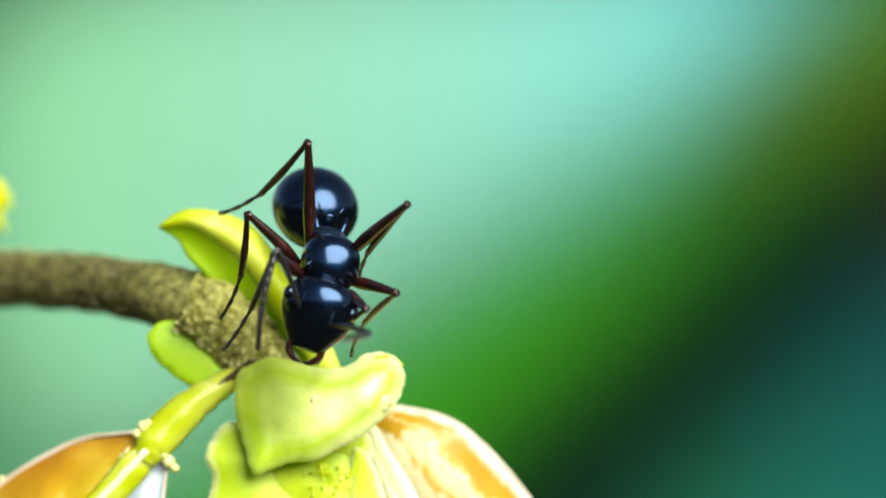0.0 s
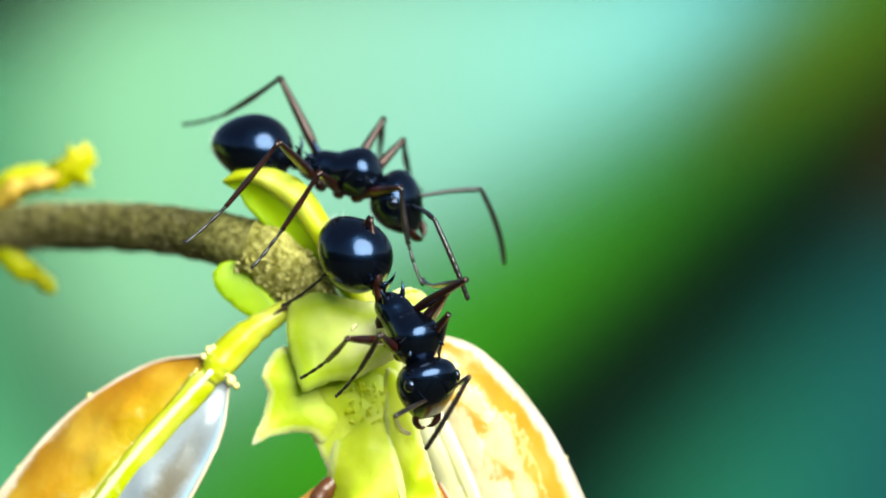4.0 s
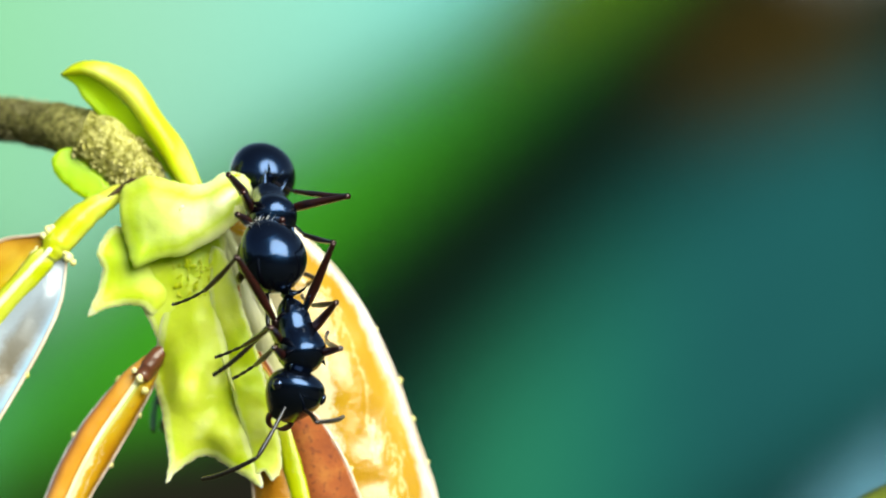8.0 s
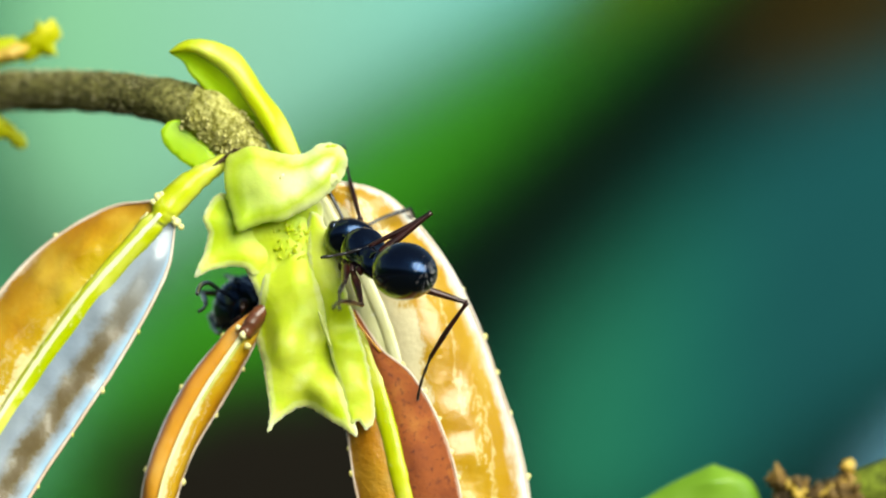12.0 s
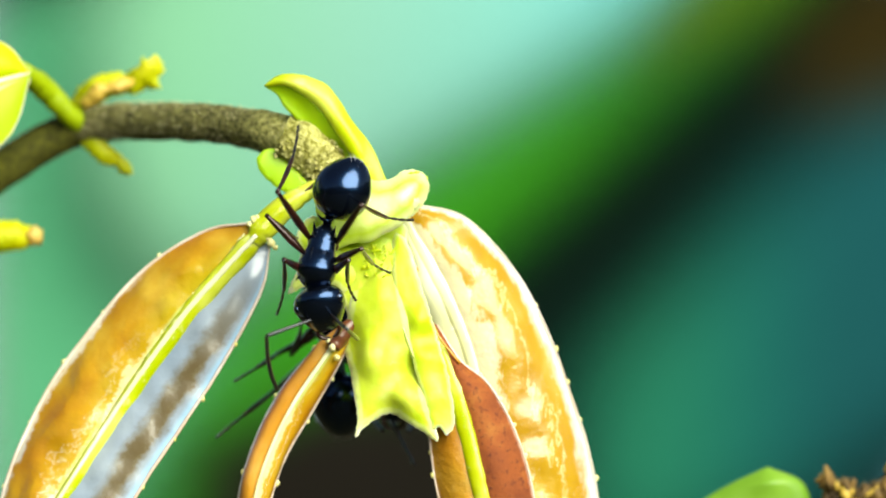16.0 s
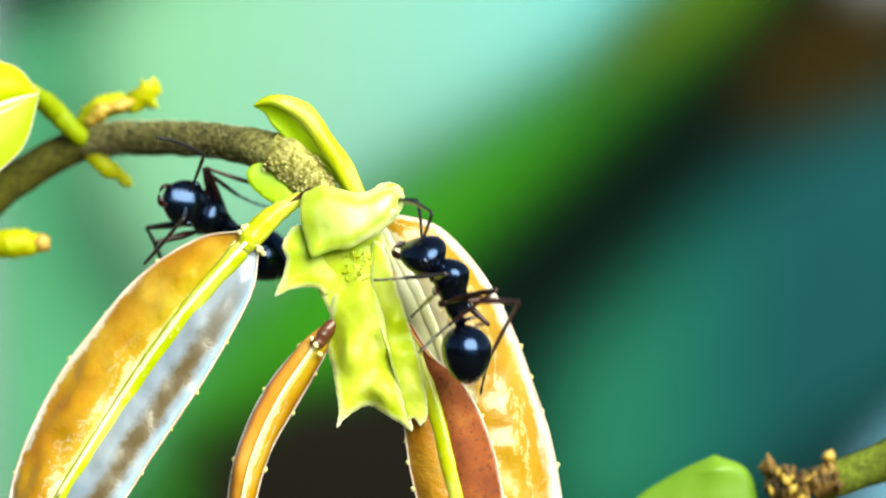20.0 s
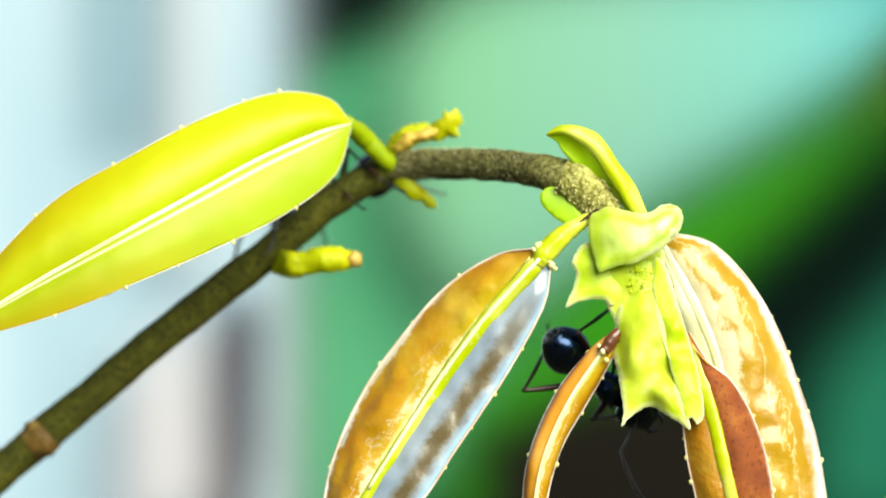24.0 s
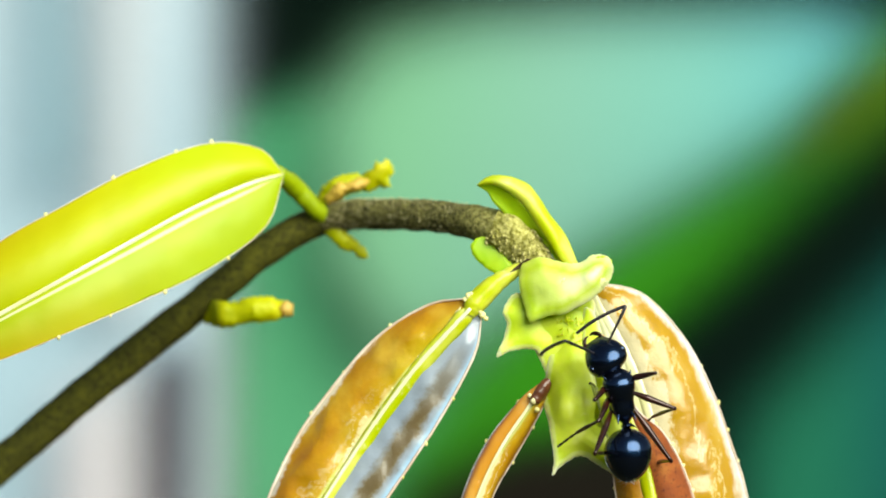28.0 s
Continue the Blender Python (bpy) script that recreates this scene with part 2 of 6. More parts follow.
FLORET = leaf_material("floret_yellow", [(0.3, srgb(180, 192, 6)), (0.55, srgb(208, 210, 16)), (0.75, srgb(226, 216, 60))], srgb(212, 186, 40), 0.66, 0.55, 0.45, 1400, 500, 0.12, 0.0, (1, 1, 1), None, (), 0.4)



def stem_material(name, dark, mid, light, patch, tip=None):
    """Bark in speckles; tip: tones that it takes on towards the end of the stem, and the span of x over which it does."""
    m, nt, bsdf, out = node_set(name)
    big, fine = add_noise(nt, patch, 4, 0.6), add_noise(nt, 4600, 5, 0.65)
    d = add_ramp(nt, fine.outputs[0], [(0.36, (0, 0, 0, 1)), (0.62, (1, 1, 1, 1))])

    def tones(low, middle, high):
        c = add_ramp(nt, big.outputs[0], [(0.3, low), (0.52, middle), (0.74, high)]).outputs[0]
        return add_mix(nt, 0.6, c, add_mix(nt, d.outputs[0], low, high))

    c = tones(dark, mid, light)
    if tip:
        split = nt.nodes.new("ShaderNodeSeparateXYZ")
        nt.links.new(nt.nodes.new("ShaderNodeTexCoord").outputs["Object"], split.inputs[0])
        share = nt.nodes.new("ShaderNodeMapRange")
        share.interpolation_type = "SMOOTHSTEP"
        share.inputs["From Min"].default_value, share.inputs["From Max"].default_value = tip[3:]
        uneven = nt.nodes.new("ShaderNodeMath")
        uneven.operation = "MULTIPLY_ADD"
        nt.links.new(big.outputs[0], uneven.inputs[0])
        uneven.inputs[1].default_value = 0.002
        nt.links.new(split.outputs[0], uneven.inputs[2])
        nt.links.new(uneven.outputs[0], share.inputs["Value"])
        c = add_mix(nt, share.outputs[0], c, tones(*tip[:3]))
    nt.links.new(c, bsdf.inputs["Base Color"])
    bsdf.inputs["Roughness"].default_value = 0.8
    bsdf.inputs["Specular IOR Level"].default_value = 0.25
    add_bump(nt, bsdf, fine.outputs[0], 0.6, 0.0002)
    return m


STEM = stem_material("stem_olive_bark", srgb(20, 21, 5), srgb(50, 51, 12), srgb(126, 122, 68), 1300, (srgb(84, 80, 14), srgb(146, 142, 46), srgb(210, 206, 136), (470 - 784) * U, (600 - 784) * U))
STEM_FAR = stem_material("stem_brown_bark", srgb(27, 28, 3), srgb(54, 54, 7), srgb(94, 94, 22), 500)
STEM_PALE = stem_material("stem_tip_straw", srgb(96, 92, 20), srgb(160, 154, 62), srgb(226, 220, 160), 600)
HAIR = stem_material("stem_hair", srgb(72, 74, 10), srgb(106, 106, 22), srgb(152, 150, 56), 900)
HAIR_PALE = stem_material("stem_hair_pale", srgb(120, 112, 60), srgb(160, 152, 104), srgb(206, 200, 164), 900)
STEM_GREEN = stem_material("twig_mossy_green", srgb(40, 46, 6), srgb(78, 92, 14), srgb(120, 134, 40), 600)


def shell_material(name, tint, rough, warm=None, coat=0.06, sheen=(0.07, 0.3, 0.85, 1)):
    """Polished insect shell, nearly black, with a faint pitted grain."""
    m, nt, bsdf, out = node_set(name)
    fine, big = add_noise(nt, 9000, 3, 0.6), add_noise(nt, 1500, 3, 0.5)
    c = add_ramp(nt, big.outputs[0], [(0.35, tint), (0.7, warm or tint)]).outputs[0]
    nt.links.new(c, bsdf.inputs["Base Color"])
    r = nt.nodes.new("ShaderNodeMapRange")
    r.inputs["To Min"].default_value, r.inputs["To Max"].default_value = rough - 0.04, rough + 0.05
    nt.links.new(big.outputs[0], r.inputs["Value"])
    nt.links.new(r.outputs[0], bsdf.inputs["Roughness"])
    bsdf.inputs["Specular IOR Level"].default_value = 0.75
    bsdf.inputs["IOR"].default_value = 1.52
    bsdf.inputs["Specular Tint"].default_value = sheen
    bsdf.inputs["Coat Weight"].default_value, bsdf.inputs["Coat Roughness"].default_value = coat, rough * 0.5
    add_bump(nt, bsdf, fine.outputs[0], 0.12, 0.00002)
    return m


SHELL = shell_material("shell_black", (0.0012, 0.0016, 0.003, 1), 0.21, None, 0.4)
SHELL_ROUGH = shell_material("shell_black_pitted", (0.0012, 0.0016, 0.003, 1), 0.22, None, 0.4)
LEG_RED = shell_material("leg_dark_red", (0.006, 0.003, 0.003, 1), 0.3, (0.026, 0.006, 0.004, 1), 0.45, (0.3, 0.2, 0.2, 1))
LEG_BLACK = shell_material("leg_black", (0.008, 0.007, 0.008, 1), 0.3, (0.016, 0.010, 0.009, 1), 0.5, (0.3, 0.36, 0.46, 1))
EYE = shell_material("eye_black", (0.004, 0.004, 0.006, 1), 0.12, None, 0.8)
SETA = stem_material("seta_silver", srgb(150, 150, 150), srgb(190, 190, 190), srgb(225, 225, 225), 900)


def soft_material(name, stops, patch, stretch=(1, 1, 1), span=None, rough=0.55):
    """A surface far out of focus: broad colour fields whose rim dissolves by the sheet's own 'soft' value."""
    m, nt, bsdf, out = node_set(name)
    big = add_noise(nt, patch, 1, 0.4, None, stretch)
    value = big.outputs[0]
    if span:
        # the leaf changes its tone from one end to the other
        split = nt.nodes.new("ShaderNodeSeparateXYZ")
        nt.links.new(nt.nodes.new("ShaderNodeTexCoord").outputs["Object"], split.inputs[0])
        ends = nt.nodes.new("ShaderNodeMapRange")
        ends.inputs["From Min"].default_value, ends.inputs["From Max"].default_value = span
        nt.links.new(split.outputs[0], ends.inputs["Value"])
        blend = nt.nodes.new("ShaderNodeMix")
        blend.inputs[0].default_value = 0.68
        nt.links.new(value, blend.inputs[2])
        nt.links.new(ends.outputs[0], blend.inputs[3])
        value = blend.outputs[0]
    c = add_ramp(nt, value, stops).outputs[0]
    nt.links.new(c, bsdf.inputs["Base Color"])
    bsdf.inputs["Roughness"].default_value = rough
    bsdf.inputs["Specular IOR Level"].default_value = 0.0
    soft = nt.nodes.new("ShaderNodeAttribute")
    soft.attribute_name = "soft"
    clear, mix = nt.nodes.new("ShaderNodeBsdfTransparent"), nt.nodes.new("ShaderNodeMixShader")
    nt.links.new(soft.outputs["Fac"], mix.inputs[0])
    nt.links.new(clear.outputs[0], mix.inputs[1])
    nt.links.new(bsdf.outputs[0], mix.inputs[2])
    nt.links.new(mix.outputs[0], out.inputs[0])
    return m


# ---------------------------------------------------------------- builders
def part(name, bm, material, parent=None, label=""):
    """Links a bmesh as one mesh object, smooth, under a thing or a part."""
    me = bpy.data.meshes.new(name)
    bmesh.ops.recalc_face_normals(bm, faces=bm.faces[:])
    bm.to_mesh(me)
    bm.free()
    for p in me.polygons:
        p.use_smooth = True
    for m in material if isinstance(material, (list, tuple)) else [material]:
        me.materials.append(m)
    ob = new(name, me)
    ob.parent = parent
    if label:
        tagged(ob, label)
    return ob


def tube_into(bm, points, radii, sides=10, steps=24, rough=0.0, seed=0.0, cap=True, flat=1.0):
    """A round, tapering tube along a curve; radii: (s, radius) rows; rough: unevenness as a share of the radius."""
    rings, side = [], None
    for i in range(steps + 1):
        s = i / steps
        c = curve_at(points, s)
        way = (curve_at(points, min(1, s + 0.01)) - curve_at(points, max(0, s - 0.01))).normalized()
        if side is None:
            side = way.cross(Vector((0.13, 1, 0.21))).normalized()
        side = (side - way * side.dot(way)).normalized()
        up = way.cross(side)
        r = ramp_at(radii, s)
        ring = []
        for k in range(sides):
            a = 2 * math.pi * k / sides
            off = side * math.cos(a) + up * math.sin(a) * flat
            p = c + off * r
            if rough:
                p += off * r * rough * noise.noise(p * (0.9 / max(r, 1e-5)) + Vector((seed, 0, 0)))
            ring.append(bm.verts.new(p))
        rings.append(ring)
    for a, b in zip(rings, rings[1:]):
        for k in range(sides):
            bm.faces.new((a[k], a[(k + 1) % sides], b[(k + 1) % sides], b[k]))
    if cap:
        for ring, s in ((rings[0], 0), (rings[-1], 1)):
            tip = bm.verts.new(curve_at(points, s))
            for k in range(sides):
                bm.faces.new((ring[k], ring[(k + 1) % sides], tip))
    return bm


def tube(*args, **kw):
    return tube_into(bmesh.new(), *args, **kw)


def knob_into(bm, centre, size, seed=0, rough=0.25, turn=None, rings=7, sides=10):
    """A small lumpy ball."""
    turn = turn or Matrix.Identity(3)
    last = None
    top = bm.verts.new(centre + turn @ Vector((0, 0, size[2])))
    for i in range(1, rings):
        a = math.pi * i / rings
        ring = []
        for k in range(sides):
            b = 2 * math.pi * k / sides
            d = Vector((math.sin(a) * math.cos(b), math.sin(a) * math.sin(b), math.cos(a)))
            w = 1 + rough * noise.noise(d * 1.7 + Vector((seed * 3.1, seed, 0)))
            ring.append(bm.verts.new(centre + turn @ Vector((d.x * size[0], d.y * size[1], d.z * size[2])) * w))
        for k in range(sides):
            if last:
                bm.faces.new((last[k], last[(k + 1) % sides], ring[(k + 1) % sides], ring[k]))
            else:
                bm.faces.new((top, ring[k], ring[(k + 1) % sides]))
        last = ring
    low = bm.verts.new(centre - turn @ Vector((0, 0, size[2])))
    for k in range(sides):
        bm.faces.new((last[k], low, last[(k + 1) % sides]))
    return bm


def sheet(inner, outer, n=40, m=9, belly=0.0, thick=0.00012, ragged=0.0, wave=0.0, seed=0.0):
    """Half a leaf or a bract: a thin sheet with two faces and a rim, between an inner and an outer curve.
    belly: how far it swells towards the viewer; ragged: uneven outer rim; wave: ripples."""
    bm = bmesh.new()
    mark, length = bm.verts.layers.float.new("rim"), bm.verts.layers.float.new("along")
    front, back = [], []
    for i in range(n + 1):
        s = i / n
        a, b = curve_at(inner, s), curve_at(outer, s)
        rag = ragged * (noise.noise(Vector((s * 9, seed, 0))) + 0.8 * noise.noise(Vector((s * 33, seed, 4))) + 0.5 * noise.noise(Vector((s * 70, seed, 7)))) if (b - a).length > 1e-6 else 0.0
        side = (b - a).normalized()
        way = curve_at(outer, min(1, s + 0.02)) - curve_at(outer, max(0, s - 0.02)) + curve_at(inner, min(1, s + 0.02)) - curve_at(inner, max(0, s - 0.02))
        out = (b - a).cross(way)
        out = out.normalized() if out.length > 1e-12 else Vector((0, -1, 0))
        if out.y > 0:
            out = -out
        f, k = [], []
        for j in range(m + 1):
            q = j / m
            p = a.lerp(b, q) + side * rag * q ** 6 + out * (belly * math.sin(math.pi * q ** 0.8) * min(1, 4 * s, 4 * (1 - s) + 0.25))
            if wave:
                p += out * wave * noise.noise(p * 900 + Vector((seed, seed, 0))) * math.sin(math.pi * min(q + 0.1, 1) * 0.9)
            f.append(bm.verts.new(p))
            k.append(bm.verts.new(p - out * thick * (1.1 - 0.75 * q)))
            f[-1][mark] = k[-1][mark] = q
            f[-1][length] = k[-1][length] = s
        front.append(f)
        back.append(k)
    for i in range(n):
        for j in range(m):
            bm.faces.new((front[i][j], front[i + 1][j], front[i + 1][j + 1], front[i][j + 1]))
            bm.faces.new((back[i][j], back[i][j + 1], back[i + 1][j + 1], back[i + 1][j]))
        for j in (0, m):
            bm.faces.new((front[i][j], back[i][j], back[i + 1][j], front[i + 1][j]))
    for i in (0, n):
        for j in range(m):
            bm.faces.new((front[i][j], front[i][j + 1], back[i][j + 1], back[i][j]))
    bmesh.ops.remove_doubles(bm, verts=bm.verts[:], dist=1e-7)
    return bm


def plate(outline, pins, bulge=0.2, thick=0.00014, teeth=1.2, ripple=0.12, seed=0.0, cell=7.0, edge=40.0):
    """A bract of free outline (plan units): a thin two-faced plate whose depth in millimetres goes through the pins (u, v, depth),
    swells towards the viewer by bulge away from its rim, with fine ripples and a finely toothed rim."""
    loop = [Vector((u, v)) for u, v in outline]
    n = len(loop)
    rim = []
    for i in range(n):
        p0, p1, p2, p3 = (loop[(i + k) % n] for k in (-1, 0, 1, 2))
        steps = max(2, int((p2 - p1).length / 3.5))
        for j in range(steps):
            f = j / steps
            q = 0.5 * (p1 * 2 + (p2 - p0) * f + (p0 * 2 - p1 * 5 + p2 * 4 - p3) * f * f + (p1 * 3 - p0 - p2 * 3 + p3) * f ** 3)
            side = (p2 - p1).normalized()
            k = noise.noise(Vector((q.x * 0.16, q.y * 0.16, seed))) + 0.6 * noise.noise(Vector((q.x * 0.45, q.y * 0.45, seed + 3)))
            rim.append(q + Vector((side.y, -side.x)) * k * teeth)

    def inside(q):
        hit = False
        for a, b in zip(rim, rim[1:] + rim[:1]):
            if (a.y > q.y) != (b.y > q.y) and q.x < (b.x - a.x) * (q.y - a.y) / (b.y - a.y) + a.x:
                hit = not hit
        return hit

    u0, u1 = min(q.x for q in rim), max(q.x for q in rim)
    v0, v1 = min(q.y for q in rim), max(q.y for q in rim)
    places = list(rim)
    rows = int((v1 - v0) / (cell * 0.87)) + 1
    for j in range(rows):
        for i in range(int((u1 - u0) / cell) + 2):
            q = Vector((u0 + (i + 0.5 * (j % 2)) * cell, v0 + j * cell * 0.87))
            if inside(q) and min((q - r).length for r in rim) > cell * 0.55:
                places.append(q)
    flat, _, faces, *_ = delaunay_2d_cdt(places, [], [list(range(len(rim)))], 1, 1e-4)
    bm = bmesh.new()
    mark, length = bm.verts.layers.float.new("rim"), bm.verts.layers.float.new("along")
    front, back = [], []
    for q in flat:
        away = min((q - r).length for r in rim)
        w = [1 / ((q.x - u) ** 2 + (q.y - v) ** 2 + 300) ** 1.5 for u, v, d in pins]
        d = sum(x * p[2] for x, p in zip(w, pins)) / sum(w)
        swell = 1 - (1 - min(1.0, away / edge)) ** 2
        d -= 0.7 * bulge * swell - 0.28 * ripple * (noise.noise(Vector((q.x * 0.03, q.y * 0.022, seed))) + 0.45 * noise.noise(Vector((q.x * 0.09, q.y * 0.06, seed + 5))))
        p = P(q.x, q.y, d)
        for made, shift in ((front, 0.0), (back, thick)):
            made.append(bm.verts.new(p + Vector((0, shift, 0))))
            made[-1][mark], made[-1][length] = 1 - min(1.0, away / edge), (q.x - u0) / (u1 - u0)
    count = {}
    for f in faces:
        bm.faces.new([front[k] for k in f])
        bm.faces.new([back[k] for k in reversed(f)])
        for a, b in zip(f, list(f[1:]) + [f[0]]):
            count[(min(a, b), max(a, b))] = count.get((min(a, b), max(a, b)), 0) + 1
    for (a, b), c in count.items():
        if c == 1:
            bm.faces.new((front[a], front[b], back[b], back[a]))
    return bm


def soft_sheet(name, outline, far, fade, material, bow=0.0, cells=68):
    """A broad far surface: a bowed grid whose 'soft' value falls from 1 to 0 across its rim (fade, plan units)."""
    us, vs = [p[0] for p in outline], [p[1] for p in outline]
    room = fade + 0.1 * (max(us) - min(us))
    u0, u1, v0, v1 = min(us) - room, max(us) + room, min(vs) - room, max(vs) + room
    nu = cells
    nv = max(8, int(cells * (v1 - v0) / (u1 - u0)))
    nv = min(nv, 100)

    def depth_in(u, v):
        inside, best = False, 1e9
        for (ax, ay), (bx, by) in zip(outline, outline[1:] + outline[:1]):
            if (ay > v) != (by > v) and u < (bx - ax) * (v - ay) / (by - ay) + ax:
                inside = not inside
            ex, ey = bx - ax, by - ay
            k = max(0, min(1, ((u - ax) * ex + (v - ay) * ey) / (ex * ex + ey * ey)))
            best = min(best, math.hypot(u - ax - k * ex, v - ay - k * ey))
        return best if inside else -best

    places, values = [], []
    for j in range(nv + 1):
        for i in range(nu + 1):
            u, v = u0 + (u1 - u0) * i / nu, v0 + (v1 - v0) * j / nv
            x = max(0.0, min(1.0, 0.5 + depth_in(u, v) / (2 * fade)))
            values.append(x * x * (3 - 2 * x))
            places.append(F(u, v, far + bow * (((2 * i / nu - 1) ** 2) + ((2 * j / nv - 1) ** 2))))
    # even out the creases of the fade
    field = np.array(values).reshape(nv + 1, nu + 1)
    for _ in range(4):
        wide = np.pad(field, 1)
        field = (wide[:-2, 1:-1] + wide[2:, 1:-1] + wide[1:-1, :-2] + wide[1:-1, 2:] + 2 * field) / 6
    values = [float(x) for x in field.ravel()]
    faces = []
    for j in range(nv):
        for i in range(nu):
            q = (j * (nu + 1) + i, j * (nu + 1) + i + 1, (j + 1) * (nu + 1) + i + 1, (j + 1) * (nu + 1) + i)
            if max(values[k] for k in q) > 0.0:
                faces.append(q)
    me = bpy.data.meshes.new(name)
    me.from_pydata(places, [], faces)
    at = me.attributes.new("soft", "FLOAT", "POINT")
    at.data.foreach_set("value", values)
    me.polygons.foreach_set("use_smooth", [True] * len(faces))
    me.materials.append(material)
    return new(name, me)

# ---------------------------------------------------------------- far surroundings
def far_things():
    # the deep shade behind the leaves is put into this sheet's near-black colour
    deep = soft_material("distance_painted_shade", [(0.3, srgb(3, 8, 7)), (0.6, srgb(7, 17, 14))], 14)
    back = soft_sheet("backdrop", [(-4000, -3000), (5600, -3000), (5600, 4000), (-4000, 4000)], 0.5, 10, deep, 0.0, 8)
    tagged(back, "backdrop sheet coloured as deep green shade far behind", kind="structure")

    def leaf(label, outline, far, fade, material, bow=0.001):
        ob = soft_sheet("far_leaf", outline, far * 1.8, fade * 0.62, material, bow)
        return tagged(ob, label, "leaf", "leaves behind the shoot")

    # the reflected sky is painted into this leaf's pale base colour
    pale = soft_material("far_leaf_painted_sky_sheen", [(0.22, srgb(102, 150, 120)), (0.42, srgb(106, 150, 136)), (0.6, srgb(100, 152, 146)), (0.78, srgb(84, 146, 152))], 16, (1, 1, 1.6), (-0.016, 0.011))
    green = soft_material("far_leaf_green", [(0.3, srgb(34, 96, 16)), (0.7, srgb(50, 114, 26))], 20)
    olive = soft_material("far_leaf_olive", [(0.3, srgb(52, 70, 13)), (0.7, srgb(62, 77, 20))], 20)
    teal = soft_material("far_leaf_teal", [(0.3, srgb(30, 90, 70)), (0.5, srgb(22, 76, 70)), (0.7, srgb(19, 60, 64))], 14, (1, 1, 1), (0.008, 0.022))
    jade = soft_material("far_leaf_jade", [(0.3, srgb(58, 128, 92)), (0.7, srgb(98, 160, 122))], 16)
    brown = soft_material("far_leaf_withered", [(0.3, srgb(36, 29, 11)), (0.7, srgb(49, 39, 16))], 24)
    # both glints are painted: pale colour on matte sheets of their own
    grey = soft_material("far_leaf_painted_grey_glint", [(0.3, srgb(96, 98, 98)), (0.7, srgb(116, 118, 118))], 24)
    blue = soft_material("far_leaf_painted_blue_glint", [(0.3, srgb(84, 126, 150)), (0.7, srgb(104, 144, 166))], 24)
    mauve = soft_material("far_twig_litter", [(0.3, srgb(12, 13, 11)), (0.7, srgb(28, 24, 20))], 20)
    leaf("pale sea-green leaf with a painted sheen of sky, out of focus", [(190, 0), (290, -120), (470, -165), (700, -180), (960, -180), (1160, -185), (1300, -135), (1122, 50), (902, 186), (662, 326), (510, 475), (300, 480), (200, 300)], 0.0765, 150, pale)
    leaf("mid-green leaf standing slantwise, out of focus", [(1450, -130), (1290, 30), (1142, 168), (985, 308), (825, 445), (685, 660), (480, 900), (250, 1000), (330, 700), (520, 480), (700, 330), (940, 180), (1200, 0), (1330, -150)], 0.0675, 125, green)
    leaf("olive rim of a broad leaf, out of focus", [(1180, -10), (1350, -120), (1460, -160), (1370, -30), (1250, 60), (1110, 110)], 0.0639, 110, olive)
    leaf("dull teal leaf in half shade, out of focus", [(1052, 650), (1212, 486), (1386, 315), (1522, 202), (1780, 90), (1900, 560), (1640, 720), (1420, 850), (1180, 960), (1000, 930)], 0.117, 110, teal)
    leaf("withered brown leaf in shade, out of focus", [(1400, 60), (1500, -40), (1700, -60), (1700, 140), (1500, 200), (1400, 170)], 0.09, 150, brown)
    leaf("grey sheet painted as a glint on a distant leaf, out of focus", [(1560, -170), (1660, -180), (1740, -80), (1640, -50), (1580, -90)], 0.0855, 80, grey)
    leaf("blue sheet painted as a glint of sky between leaves, out of focus", [(1580, 900), (1650, 800), (1780, 690), (1840, 940), (1620, 1020)], 0.0855, 70, blue)
    leaf("jade-green leaf beside the pale post, out of focus", [(-20, 40), (140, 0), (320, 80), (460, 300), (520, 480), (420, 640), (300, 800), (100, 1000), (-40, 1000), (-30, 500)], 0.0792, 135, jade)
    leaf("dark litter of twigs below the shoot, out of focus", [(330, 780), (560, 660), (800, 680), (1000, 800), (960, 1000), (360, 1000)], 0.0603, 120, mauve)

    post = soft_material("far_post_whitewash", [(0.32, srgb(122, 148, 164)), (0.46, srgb(152, 170, 184)), (0.58, srgb(170, 177, 188)), (0.72, srgb(174, 170, 178))], 40, (1.6, 1, 0.5))
    post_ob = tagged(soft_sheet("far_post", [(-60, -900), (-55, 1700), (-1500, 1700), (-1500, -900)], 0.135, 70, post, 0.0), "whitewashed upright post with grey streaks, out of focus", "post")
    crack = soft_material("far_post_crack_grey", [(0.3, srgb(30, 32, 40)), (0.7, srgb(50, 50, 60))], 30)
    scar = soft_sheet("scar", [(-196, 560), (-150, 470), (-98, 520), (-104, 800), (-140, 1000), (-216, 1000)], 0.1335, 34, crack, 0.0, 24)
    scar.parent = post_ob
    tagged(scar, "dark grey upright scar in the whitewash")
    for label, outline, tones, fade, far in (("bluish stain in the whitewash", [(-440, -300), (-350, -310), (-330, 100), (-420, 160)], (srgb(112, 144, 160), srgb(126, 154, 168)), 115, 0.1342),
                                        ("bare white run of whitewash", [(-270, -360), (-200, -360), (-210, 420), (-280, 380)], (srgb(156, 164, 174), srgb(168, 174, 182)), 86, 0.1328),
                                        ("rosy stain in the whitewash", [(-350, 620), (-250, 560), (-230, 900), (-360, 960)], (srgb(172, 166, 174), srgb(180, 172, 176)), 115, 0.1321)):
        stain = soft_sheet("stain", outline, far, fade, soft_material("far_post_stain", [(0.3, tones[0]), (0.7, tones[1])], 50, (2, 1, 0.5)), 0.0, 24)
        stain.parent = post_ob
        tagged(stain, label)

